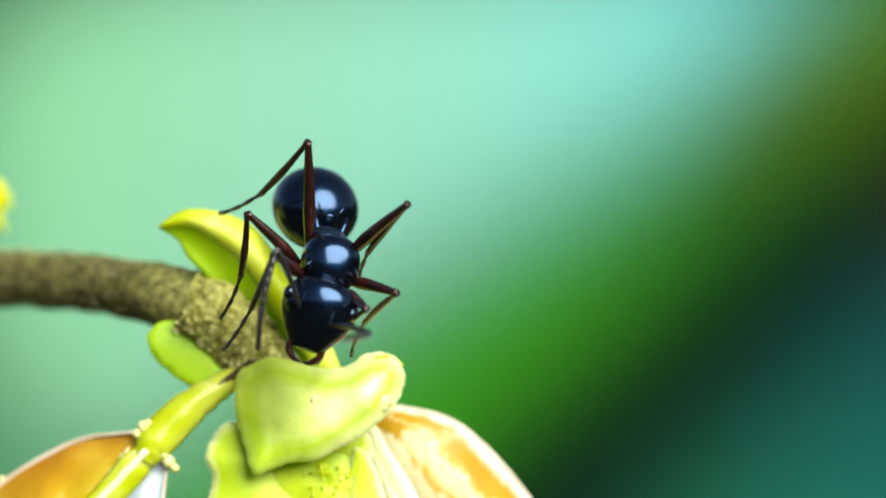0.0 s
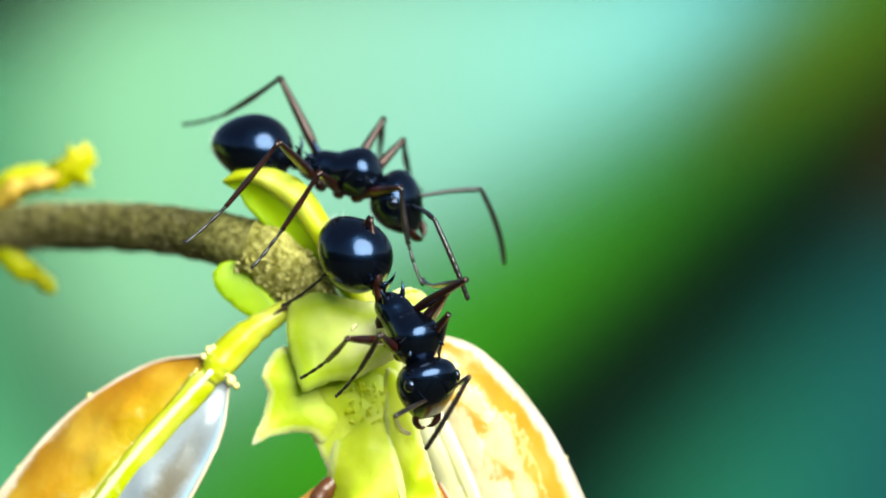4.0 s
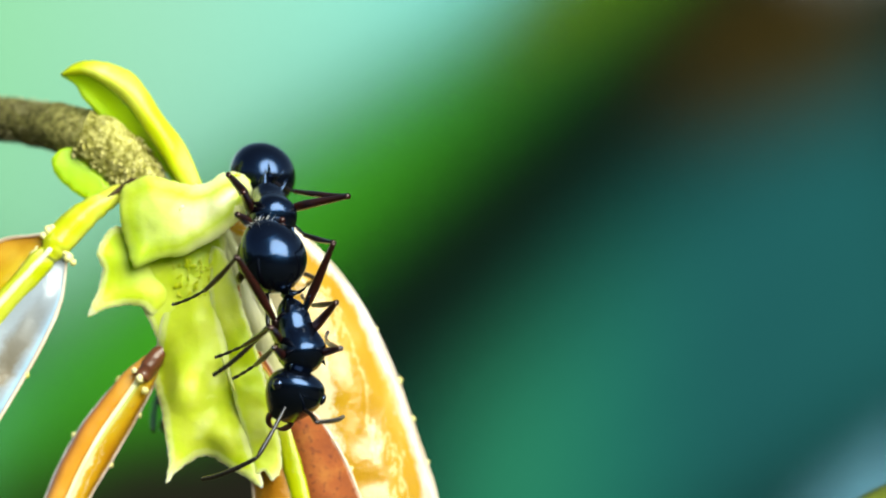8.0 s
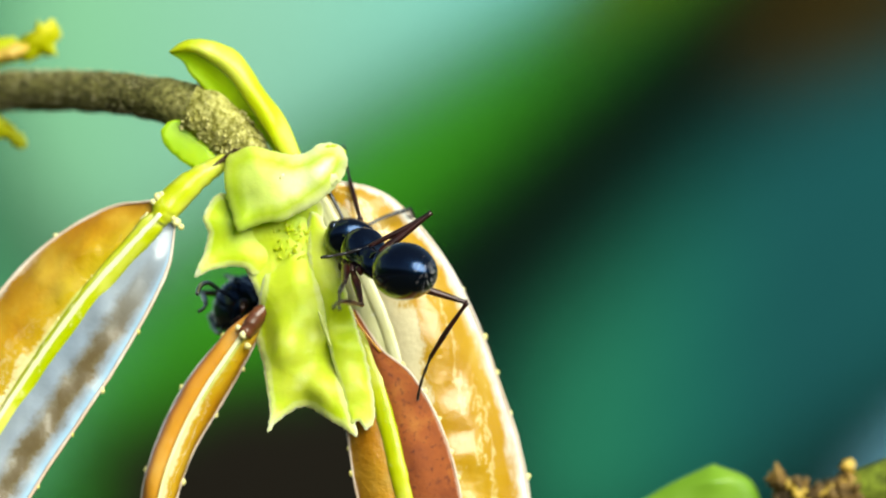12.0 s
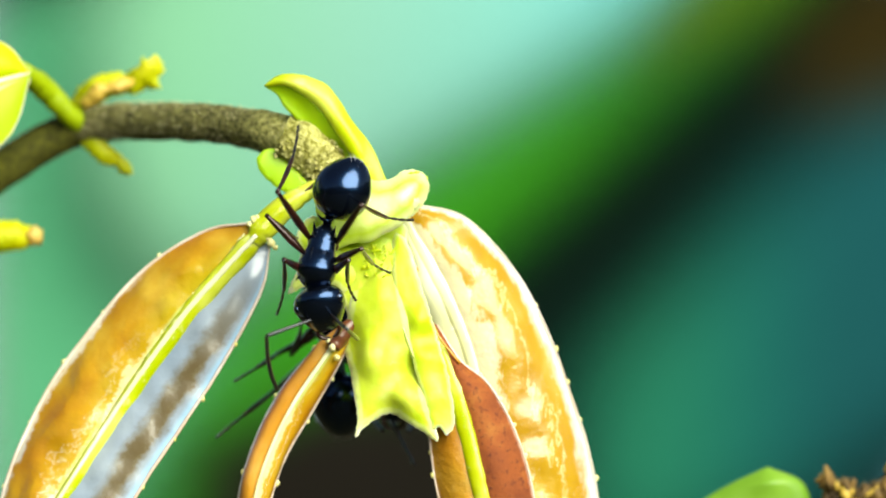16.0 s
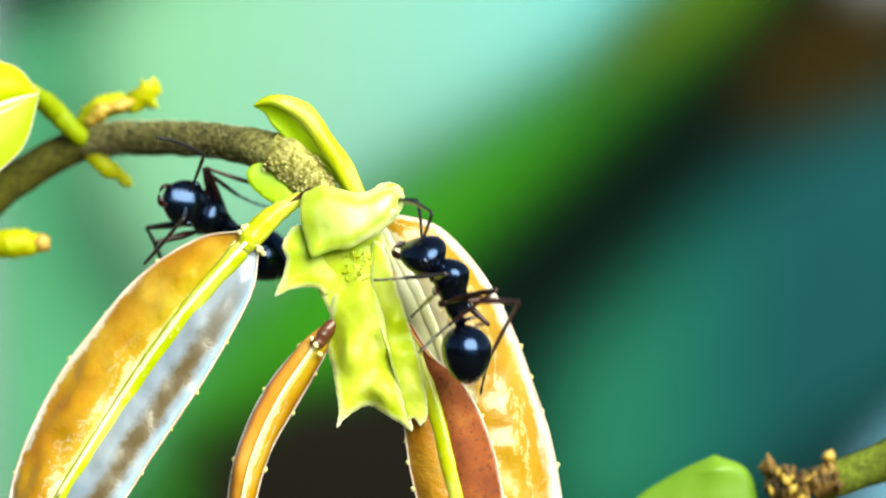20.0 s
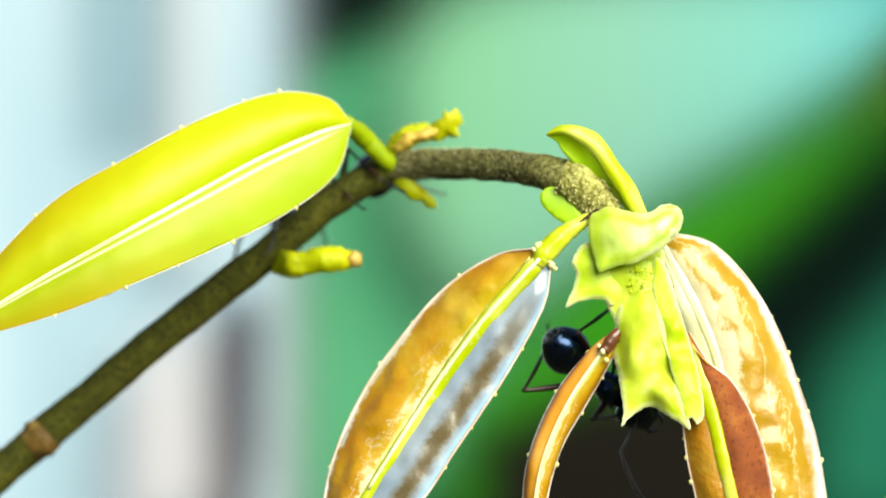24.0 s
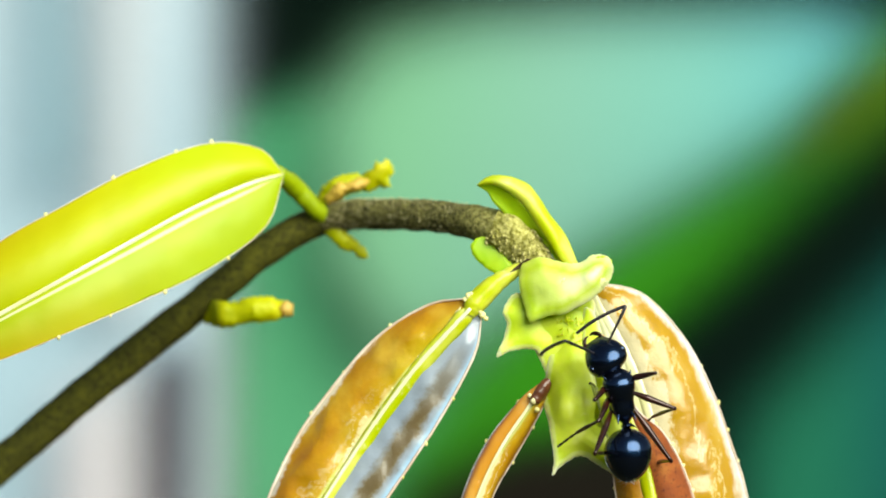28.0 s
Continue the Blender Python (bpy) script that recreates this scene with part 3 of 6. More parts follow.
    # unseen ring all round and ground beneath, added to shade what the ants mirror
    dark_ring = stem_material("dark_ring_green", srgb(10, 24, 8), srgb(22, 50, 14), srgb(40, 80, 26), 6)
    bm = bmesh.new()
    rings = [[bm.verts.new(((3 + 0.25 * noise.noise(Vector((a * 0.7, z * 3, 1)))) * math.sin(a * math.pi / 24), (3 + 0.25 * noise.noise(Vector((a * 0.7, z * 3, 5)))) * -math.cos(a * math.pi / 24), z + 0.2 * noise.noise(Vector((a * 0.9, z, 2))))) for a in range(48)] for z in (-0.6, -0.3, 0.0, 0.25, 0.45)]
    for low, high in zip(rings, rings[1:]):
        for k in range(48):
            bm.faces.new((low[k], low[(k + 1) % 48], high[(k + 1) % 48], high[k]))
    tagged(part("unseen_thicket", bm, dark_ring), "unseen dark green ring, added to darken what the ants mirror", kind="structure")
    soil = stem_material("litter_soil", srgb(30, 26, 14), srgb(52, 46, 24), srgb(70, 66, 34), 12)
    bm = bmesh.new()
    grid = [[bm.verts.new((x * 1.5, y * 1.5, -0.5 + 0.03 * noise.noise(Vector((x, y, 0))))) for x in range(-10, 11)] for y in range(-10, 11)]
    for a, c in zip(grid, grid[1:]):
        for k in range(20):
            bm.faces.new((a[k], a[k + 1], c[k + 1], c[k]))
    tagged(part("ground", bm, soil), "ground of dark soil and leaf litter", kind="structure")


far_things()


# ---------------------------------------------------------------- the shoot
def thing(name, place, label, category, group="", kind=""):
    ob = new(name)
    ob.empty_display_size = 0.002
    ob.location = place
    return tagged(ob, label, category, group, kind)


def settle(root):
    """Lets the parts, built in world places, keep them under a root that stands elsewhere."""
    for c in root.children:
        c.matrix_parent_inverse = root.matrix_basis.inverted()


def hairs(points, radii, count, length, seed, lean=0.3):
    """Short fine hairs standing on a tube."""
    rnd = random.Random(seed)
    bm = bmesh.new()
    for _ in range(count):
        s = rnd.random()
        c = curve_at(points, s)
        way = (curve_at(points, min(1, s + 0.01)) - curve_at(points, max(0, s - 0.01))).normalized()
        side = way.cross(Vector((0.13, 1, 0.21))).normalized()
        a = rnd.random() * 2 * math.pi
        off = side * math.cos(a) + way.cross(side) * math.sin(a)
        p = c + off * ramp_at(radii, s) * 0.96
        tip = p + (off + way * rnd.uniform(-lean, lean) * 2 + Vector((rnd.uniform(-lean, lean), rnd.uniform(-lean, lean), 0))).normalized() * length * rnd.uniform(0.5, 1.2)
        w = way.cross(off) * length * 0.1
        v = [bm.verts.new(q) for q in (p - w, p + w, p + way * length * 0.08, tip)]
        bm.faces.new((v[0], v[1], v[3]))
        bm.faces.new((v[1], v[2], v[3]))
        bm.faces.new((v[2], v[0], v[3]))
    return bm


def full_leaf(root, label, rib, left, right, left_mat, right_mat, rib_mat, ribs, belly=(0.0004, 0.0004), teeth=6, first=0.1, seed=1, wave=0.00006, margin=0.000042, rib_lift=0.00012, n=90):
    """A leaf of two halves on a midrib, with a pale rim and small glands along it."""
    leaf = part("leaf", tube([p + Vector((0, -rib_lift, 0)) for p in rib], ribs, 10, 40, 0.12, seed, True, 0.45), rib_mat, root, label)
    for k, (edge, mat, b) in enumerate(((left, left_mat, belly[0]), (right, right_mat, belly[1]))):
        part("blade", sheet(rib, edge, n, 22, b, 0.00012, 0.00006, wave, seed + k * 7), mat, leaf)
        part("rim", tube([q + Vector((0, -0.00003, 0)) for q in edge], [(0, margin * 0.6), (0.2, margin), (1, margin)], 6, 40, 0.3, seed), MARGIN, leaf)
        rnd = random.Random(seed * 11 + k)
        for i in range(teeth):
            s = first + (0.97 - first) * (i + rnd.uniform(-0.2, 0.2)) / teeth
            p = curve_at(edge, s)
            out = (p - curve_at(rib, s)).normalized()
            size = rnd.uniform(0.00006, 0.00012)
            part("gland", knob_into(bmesh.new(), p + out * size * 0.5, (size, size, size * 1.2), seed + i, 0.4, None, 5, 7), NUB, leaf)
    return leaf


def shoot():
    root = thing("plant_shoot", P(-700, 900, -3.5), "young flowering shoot with amber leaves and lime bracts", "plant")

    # stem: a low slanting length, the bend at the node, the tip that turns down
    low = [L(-200, 985, 10.2), L(0, 818, 9.7), L(180, 668, 9.1), L(350, 535, 8.3), L(480, 432, 7.6), L(570, 385, 7.1)]
    lowr = [(0, 0.00088), (0.6, 0.00076), (0.85, 0.00074), (1, 0.00072)]
    part("stem", tube(low, lowr, 18, 60, 0.10, 3), STEM_FAR, root, "olive-brown slanting stem")
    part("stem_fuzz", hairs(low, lowr, 1800, 0.00015, 5), HAIR, root)
    foot = [Vector((-0.075, 0.03, -0.505)), Vector((-0.085, 0.028, -0.38)), Vector((-0.08, 0.022, -0.2)), Vector((-0.062, 0.012, -0.07)), L(-420, 1165, 10.7), L(-200, 985, 10.2)]
    part("stem", tube(foot, [(0, 0.0022), (0.7, 0.0012), (1, 0.00088)], 14, 60, 0.08, 3), STEM_FAR, root)
    ring = [L(-76, 882, 9.85), L(-60, 868, 9.8), L(-44, 855, 9.8)]
    part("leaf_scar", tube(ring, [(0, 0.0008), (0.5, 0.0010), (1, 0.00084)], 18, 8, 0.2, 9), DRY, root, "tan ring of an old leaf scar")
    mid = [P(158, 222, 7.1), P(225, 213, 6.0), P(320, 214, 4.2), P(420, 222, 2.2), P(500, 240, 0.7), P(560, 268, 0), P(600, 310, 0.2)]
    midr = [(0, 0.00072), (0.1, 0.0007), (0.6, 0.00074), (0.85, 0.0009), (1, 0.0008)]
    part("stem", tube(mid[:6], midr, 18, 50, 0.12, 5), STEM, root, "fuzzy olive-brown stem")
    part("stem_fuzz", hairs(mid, midr, 3200, 0.0002, 8, 0.5), HAIR_PALE, root)
    tip = [P(505, 240, -0.1), P(545, 258, -0.15), P(585, 295, -0.1), P(620, 350, 0.2), P(660, 430, 0.6), P(680, 540, 0.9), P(690, 640, 1.2)]
    tipr = [(0, 0.00082), (0.2, 0.00096), (0.35, 0.00085), (1, 0.00055)]
    part("stem_tip", tube(tip, tipr, 22, 60, 0.22, 6), STEM, root, "straw-coloured crumbly tip of the stem")
    part("stem_fuzz", hairs(tip[:4], [(0, 0.00086), (0.5, 0.00095), (1, 0.0008)], 1800, 0.0002, 9, 0.6), HAIR, root)
    crumbs = bmesh.new()
    rnd = random.Random(4)
    for i in range(220):
        s = 0.04 + 0.38 * math.sqrt(rnd.random())
        c = curve_at(tip, s)
        a = rnd.uniform(-1.2, 1.2)
        p = c + Vector((math.sin(a) * 0.00085, -math.cos(a) * 0.00085, math.sin(a) * 0.0006))
        r = rnd.uniform(0.00003, 0.00008)
        knob_into(crumbs, p, (r, r, r * rnd.uniform(0.6, 1.6)), i, 0.5, None, 4, 6)
    tagged(part("crumb", crumbs, STEM_PALE, root, "pale resin crumbs on the stem tip"), kind="stuff")

    # curled bract over the bend
    ridge = [P(475, 154, -0.4), P(507, 153, -0.7), P(537, 167, -0.9), P(563, 187, -1.0), P(583, 210, -1.1), P(603, 240, -1.1), P(627, 275, -1.1), P(644, 304, -1.0), P(664, 330, -0.9)]
    crest = [P(474, 152, -0.4), P(493, 138, -0.5), P(520, 132, -0.7), P(553, 138, -0.8), P(582, 152, -0.9), P(603, 176, -0.9), P(626, 213, -0.9), P(662, 262, -0.9), P(690, 328, -0.9)]
    part("curled_bract", sheet(ridge, crest, 70, 12, 0.00028, 0.00016, 0.00003, 0.00006, 2.0), CURL, root, "lime bract curled over the stem's bend")
    hollow = [P(476, 156, -0.3), P(496, 169, -0.4), P(507, 188, -0.5), P(524, 206, -0.55), P(540, 224, -0.6), P(566, 240, -0.6), P(592, 252, -0.6), P(620, 284, -0.6), P(640, 312, -0.6)]
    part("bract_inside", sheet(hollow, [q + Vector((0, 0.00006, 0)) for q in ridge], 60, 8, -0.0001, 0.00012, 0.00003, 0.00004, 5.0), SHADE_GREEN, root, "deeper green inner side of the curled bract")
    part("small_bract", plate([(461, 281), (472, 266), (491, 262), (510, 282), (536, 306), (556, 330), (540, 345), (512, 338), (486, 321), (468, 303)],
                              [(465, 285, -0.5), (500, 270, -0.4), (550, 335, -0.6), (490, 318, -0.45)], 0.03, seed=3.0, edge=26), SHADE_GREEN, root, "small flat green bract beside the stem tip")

    # front bract: a saddle-shaped plate with a rolled far end
    part("front_bract", plate([(566, 322), (562, 350), (566, 384), (575, 412), (584, 440), (604, 434), (630, 425), (654, 424), (678, 412), (704, 398), (728, 380), (748, 358), (759, 332), (752, 308), (732, 298), (712, 301), (694, 313), (668, 317), (640, 311), (606, 304), (582, 312)],
                              [(566, 325, -1.2), (564, 380, -1.5), (584, 440, -2.0), (640, 312, -1.5), (640, 370, -2.1), (650, 422, -2.0), (690, 316, -1.8), (700, 396, -2.1), (715, 345, -2.35), (740, 325, -2.3), (757, 335, -1.5), (730, 300, -1.6)], 0.42, 0.00018, 1.6, 0.16, 1.0, 6.0, 34), BRACT_FRONT, root, "lime-yellow saddle-shaped bract with a rolled end")
    rnd_lip = random.Random(31)
    part("bract_lip", knob_into(bmesh.new(), P(722, 350, -2.12), (0.00052, 0.00022, 0.0003), 5, 0.35, Matrix.Rotation(0.45, 3, "Y"), 12, 18), BRACT_CREAM, root, "cream swollen lip inside the rolled bract")
    for i in range(15):
        a = 0.25 + i * 0.15
        r = rnd_lip.uniform(0.00005, 0.00009)
        part("tooth", knob_into(bmesh.new(), P(733 - 27 * math.cos(a) + 2, 330 - 27 * math.sin(a) + 2, -1.85), (r, r, r * 1.3), i, 0.5, None, 5, 7), BRACT, root)
    part("gland", knob_into(bmesh.new(), P(654, 352, -2.75), (0.00007, 0.00005, 0.00013), 2, 0.3, Matrix.Rotation(0.6, 3, "Y"), 5, 7), NUB, root)
    # left lower bract
    part("left_bract", plate([(562, 378), (547, 384), (534, 402), (528, 420), (536, 440), (532, 466), (523, 490), (515, 513), (542, 501), (566, 496), (592, 497), (606, 508), (628, 522), (660, 524), (652, 480), (630, 430), (602, 390)],
                             [(545, 390, -0.9), (530, 420, -1.2), (516, 512, -1.5), (560, 450, -1.2), (592, 497, -1.4), (650, 515, -0.9), (620, 430, -1.0)], 0.3, 0.00016, 1.8, 0.2, 6.0, edge=34), BRACT, root, "lime bract with a pointed corner")
    part("bract_base", plate([(566, 392), (574, 440), (588, 484), (606, 520), (624, 556), (650, 580), (690, 584), (724, 566), (728, 520), (722, 470), (720, 420), (716, 392), (670, 376), (610, 372)],
                             [(575, 400, -0.95), (600, 480, -1.15), (640, 400, -1.2), (670, 470, -1.4), (640, 540, -1.35), (720, 450, -1.0), (715, 540, -1.2), (660, 570, -1.5)], 0.1, 0.00014, 1.2, 0.2, 14.0, edge=30), BRACT, root, "lime base where the bracts grow together")
    # centre bract, long and folded, with a notched lower rim
    part("centre_bract", plate([(640, 408), (630, 450), (626, 500), (616, 560), (611, 602), (622, 644), (630, 690), (635, 728), (631, 759), (646, 744), (666, 729), (688, 719), (708, 725), (730, 740), (752, 752), (774, 766), (768, 736), (757, 700), (748, 656), (737, 606), (724, 556), (712, 500), (710, 450), (704, 408), (676, 398)],
                               [(640, 410, -1.1), (700, 410, -1.1), (640, 480, -1.15), (612, 600, -0.9), (632, 758, -2.1), (676, 440, -1.25), (680, 520, -1.8), (668, 620, -2.35), (688, 718, -1.7), (705, 600, -1.75), (720, 690, -2.3), (773, 765, -2.1), (745, 640, -1.3), (705, 460, -1.1)], 0.25, 0.00016, 2.0, 0.26, 8.0, edge=36), BRACT, root, "long lime bract with ragged pale corners")
    part("side_bract", plate([(696, 416), (698, 490), (712, 560), (728, 620), (746, 682), (756, 722), (764, 748), (777, 741), (788, 756), (802, 738), (800, 700), (792, 655), (780, 610), (764, 556), (746, 500), (730, 446), (714, 414)],
                             [(700, 440, -1.2), (722, 500, -1.6), (735, 560, -2.1), (752, 620, -2.1), (775, 680, -2.2), (806, 730, -1.9), (770, 756, -2.15), (800, 664, -1.5), (760, 590, -1.5), (712, 560, -1.3)], 0.12, 0.00014, 2.4, 0.2, 12.0, 6.0, 17), BRACT, root, "narrow folded bract with a cream ridge")
    part("slit", tube([P(712, 566, -2.25), P(722, 592, -2.35), P(732, 622, -2.45)], [(0, 0.00003), (0.5, 0.0001), (1, 0.00003)], 8, 16, 0.3, 2), ORANGE, root, "orange slit between two bracts")
    part("receptacle", tube([P(630, 380, -0.3), P(664, 460, -0.4), P(688, 560, -0.5), P(694, 660, -0.3)], [(0, 0.0007), (0.25, 0.0008), (0.6, 0.0007), (1, 0.0004)], 28, 60, 0.14, 4), BRACT, root, "swollen yellow-green receptacle under the bracts")
    rnd = random.Random(12)
    pith = bmesh.new()
    for i in range(60):
        u = rnd.uniform(640, 708)
        p = P(u, rnd.uniform(424, 486), -1.52 + 0.0004 * (u - 668) ** 2 - 0.12 * rnd.random())
        r = rnd.uniform(0.00003, 0.00007)
        knob_into(pith, p, (r * rnd.uniform(0.5, 1.0), r * 0.4, r * rnd.uniform(0.9, 2.6)), i, 0.7, Matrix.Rotation(rnd.uniform(-1.2, 1.2), 3, "Y"), 6, 8)
    tagged(part("flower_base", pith, RIB, root, "crumpled yellow-green flower base"), kind="stuff")

    # left hanging leaf with its stalk
    stalk = [P(578, 316, -0.6), P(548, 336, -0.7), P(510, 362, -0.8), P(474, 398, -0.9), P(455, 425, -1.0)]
    part("leaf_stalk", tube(stalk, [(0, 0.0001), (0.15, 0.00028), (0.5, 0.00046), (0.8, 0.0005), (1, 0.0003)], 12, 30, 0.15, 2), RIB, root, "ridged yellow-green leaf stalk")
    part("stalk_scar", tube([P(588, 312, -1.2), P(576, 317, -1.05), P(562, 324, -0.98), P(540, 338, -1.0)], [(0, 0.00013), (0.25, 0.00018), (0.6, 0.0001), (1, 0.00003)], 10, 20, 0.5, 2), SCAR, root, "dark brown scar at the joint")
    for i, (u, v, r) in enumerate(((456, 384, 0.00014), (449, 392, 0.0001), (462, 380, 0.0001), (486, 424, 0.00016), (493, 432, 0.00011), (480, 417, 0.0001))):
        part("gland", knob_into(bmesh.new(), P(u, v, -1.1), (r, r, r), i + 20, 0.5, None, 7, 9), NUB, root)
    rib = [P(462, 412, -1.0), P(420, 460, -0.9), P(350, 540, -0.7), P(272, 645, -0.6), P(195, 760, -0.6), P(110, 892, -0.8), P(30, 1030, -1.2)]
    left = [P(450, 390, -0.9), P(370, 405, 0.1), P(262, 474, 0.6), P(160, 592, 0.8), P(90, 696, 0.8), P(28, 840, 0.5), P(0, 1000, 0)]
    right = [P(484, 430, -0.9), P(468, 510, -1.0), P(402, 634, -1.1), P(345, 722, -1.2), P(285, 810, -1.3), P(205, 925, -1.4), P(60, 1040, -1.2)]
    full_leaf(root, "amber leaf, one half painted with silvery sky sheen, hanging", rib, left, right, ORANGE, LILAC, RIB, [(0, 0.0002), (0.06, 0.00042), (0.4, 0.00036), (1, 0.0002)], (0.0005, 0.0002), 5, 0.28, 3, 0.0002, margin=0.00007)

    side = [a.lerp(b, 0.05) + Vector((0, -0.0003, 0)) for a, b in zip(rib, left)]
    part("rib_line", tube(side[:6], [(0, 0.0001), (0.3, 0.00012), (1, 0.00008)], 8, 50, 0.3, 3), RIB_PALE, root, "pale raised line along the midrib")
    beads = bmesh.new()
    rnd = random.Random(21)
    for i in range(64):
        s = 0.05 + 0.8 * i / 64
        a, b = curve_at(rib, s), curve_at(left, s)
        r = rnd.uniform(0.00004, 0.00008)
        knob_into(beads, a + (b - a).normalized() * rnd.uniform(0.00040, 0.00048) + Vector((0, -0.0002, 0)), (r, r, r * 1.3), i, 0.5, None, 4, 6)
    tagged(part("rib_bead", beads, NUB, root, "row of tiny pale beads beside the midrib"), kind="stuff")

    # small hanging leaf in the middle
    rib = [P(632, 556, -0.9), P(606, 584, -1.1), P(570, 634, -1.2), P(528, 696, -1.2), P(490, 770, -1.2), P(462, 850, -1.2), P(446, 950, -1.2)]
    left = [P(628, 552, -0.8), P(592, 580, -0.6), P(540, 630, -0.4), P(494, 692, -0.4), P(458, 765, -0.4), P(432, 850, -0.4), P(424, 950, -0.4)]
    right = [P(634, 562, -0.8), P(620, 600, -0.9), P(592, 654, -0.7), P(553, 722, -0.6), P(512, 792, -0.6), P(486, 866, -0.6), P(470, 950, -0.7)]
    full_leaf(root, "narrow amber leaf folded along its rib", rib, left, right, AMBER_RED, ORANGE, RIB_PALE, [(0, 0.00016), (0.1, 0.00024), (0.25, 0.00008), (1, 0.00006)], (0.00035, 0.0003), 3, 0.3, 5, 0.00005)
    part("leaf_base", tube([P(650, 526, -0.9), P(632, 552, -1.1), P(612, 578, -1.25), P(594, 604, -1.25)], [(0, 0.00005), (0.3, 0.00018), (0.7, 0.00032), (1, 0.0003)], 12, 20, 0.25, 2), RUST, root, "rust-brown base of the narrow leaf")
    for i, (u, v, r) in enumerate(((592, 604, 0.00014), (600, 622, 0.00012), (584, 592, 0.0001))):
        part("gland", knob_into(bmesh.new(), P(u, v, -1.5), (r, r, r), i + 40, 0.5, None, 7, 9), NUB, root)

    # broad hanging leaf at the right, and the red-backed leaf before it
    rib = [P(715, 385, -0.2), P(748, 440, -0.4), P(790, 520, -0.5), P(826, 610, -0.6), P(856, 720, -0.6), P(884, 830, -0.6), P(905, 980, -0.6)]
    left = [P(705, 390, -0.2), P(716, 450, 0.1), P(742, 540, 0.4), P(772, 640, 0.5), P(800, 740, 0.6), P(828, 840, 0.6), P(850, 980, 0.6)]
    right = [P(730, 356, -0.1), P(822, 382, 0.2), P(905, 470, 0.5), P(962, 575, 0.6), P(1004, 690, 0.7), P(1038, 800, 0.7), P(1066, 980, 0.6)]
    full_leaf(root, "broad amber leaf with cream streaks, hanging", rib, left, right, RIB_PALE, ORANGE_PALE, RIB_PALE, [(0, 0.00022), (0.3, 0.0003), (1, 0.00014)], (0.0003, 0.0006), 5, 0.42, 7, 0.00013, rib_lift=0.0)
    rib = [P(760, 560, -1.0), P(786, 628, -1.2), P(806, 690, -1.4), P(824, 755, -1.5), P(840, 825, -1.6), P(858, 900, -1.6), P(874, 980, -1.6)]
    left = [P(745, 520, -0.9), P(750, 620, -0.9), P(752, 700, -0.9), P(760, 770, -0.9), P(770, 840, -0.9), P(786, 910, -0.9), P(800, 980, -0.9)]
    right = [P(772, 565, -1.0), P(812, 626, -1.1), P(858, 664, -1.2), P(896, 725, -1.2), P(925, 800, -1.2), P(944, 890, -1.2), P(950, 980, -1.2)]
    full_leaf(root, "amber leaf with a brick-red back half, hanging", rib, left, right, AMBER_GLOSS, BRICK, RIB, [(0, 0.0001), (0.3, 0.00034), (1, 0.0003)], (0.0003, 0.00035), 6, 0.3, 9, 0.00008)
    part("tendril", tube([P(738, 466, -1.3), P(748, 520, -1.5), P(772, 580, -1.5), P(812, 632, -1.5)], [(0, 0.00003), (1, 0.00005)], 7, 24, 0.2, 2), AMBER_RED, root, "thin brown thread beside the red-backed leaf")

    # left node: petiole, stub and hook; upper-left leaf; floret below the stem
    part("leaf_stalk", tube([L(488, 304, 4.2), L(520, 332, 5.7), L(552, 366, 6.2), L(580, 388, 7)], [(0, 0.00034), (0.3, 0.0005), (0.7, 0.0004), (1, 0.0005)], 12, 24, 0.15, 4), GREEN_STALK, root, "olive-green leaf stalk at the node")
    part("bud_scale", plate([(134, 199), (141, 164), (160, 145), (186, 131), (217, 126), (233, 136), (240, 157), (207, 171), (181, 185), (162, 209)],
                            [(136, 194, 7.2), (184, 146, 6.4), (231, 146, 6.6), (160, 199, 6.8)], 0.35, 0.0002, 5.0, 0.7, 3.0, 7.0, 20), FLORET, root, "crumpled yellow-green bud scale at the node")
    part("bud_scale", plate([(221, 148), (238, 124), (254, 116), (260, 101), (275, 106), (282, 95), (293, 108), (298, 126), (288, 138), (292, 154), (268, 158), (244, 168), (231, 164)],
                            [(225, 152, 6.8), (266, 111, 6.2), (296, 140, 6.4), (254, 162, 6.6)], 0.3, 0.0002, 5.0, 0.7, 9.0, 6.0, 18), FLORET, root)
    part("bud_scale", tube([P(158, 185, 6.6), P(186, 159, 6.3), P(217, 152, 6.2), P(245, 143, 6.4)], [(0, 0.0002), (0.3, 0.00034), (0.5, 0.0002), (0.8, 0.00028), (1, 0.0001)], 12, 24, 0.7, 4), TIP, root, "browned fold of the bud scale")
    part("node_hook", plate([(134, 216), (153, 211), (174, 225), (198, 249), (214, 262), (226, 272), (244, 298), (230, 308), (214, 292), (196, 290), (174, 273), (146, 244)],
                            [(136, 221, 6.8), (184, 247, 6.4), (233, 298, 6.6)], 0.25, 0.0002, 4.0, 0.5, 5.0, 6.0, 16), FLORET, root, "small blunt green scale hanging at the node")
    part("floret", plate([(-121, 414), (-104, 398), (-71, 393), (-40, 398), (-10, 387), (33, 385), (66, 396), (74, 409), (62, 431), (30, 440), (-14, 442), (-52, 452), (-92, 445), (-116, 431)],
                         [(-117, 418, 8.4), (-52, 418, 6.6), (19, 412, 6.2), (77, 412, 6.6)], 0.5, 0.0003, 4.0, 0.6, 7.0, 6.0, 22), FLORET, root, "yellow floret bud under the stem")
    part("floret_tip", knob_into(bmesh.new(), P(72, 413, 6.3), (0.00034, 0.0003, 0.00036), 3, 0.6), TIP, root, "orange-brown tip of the floret bud")
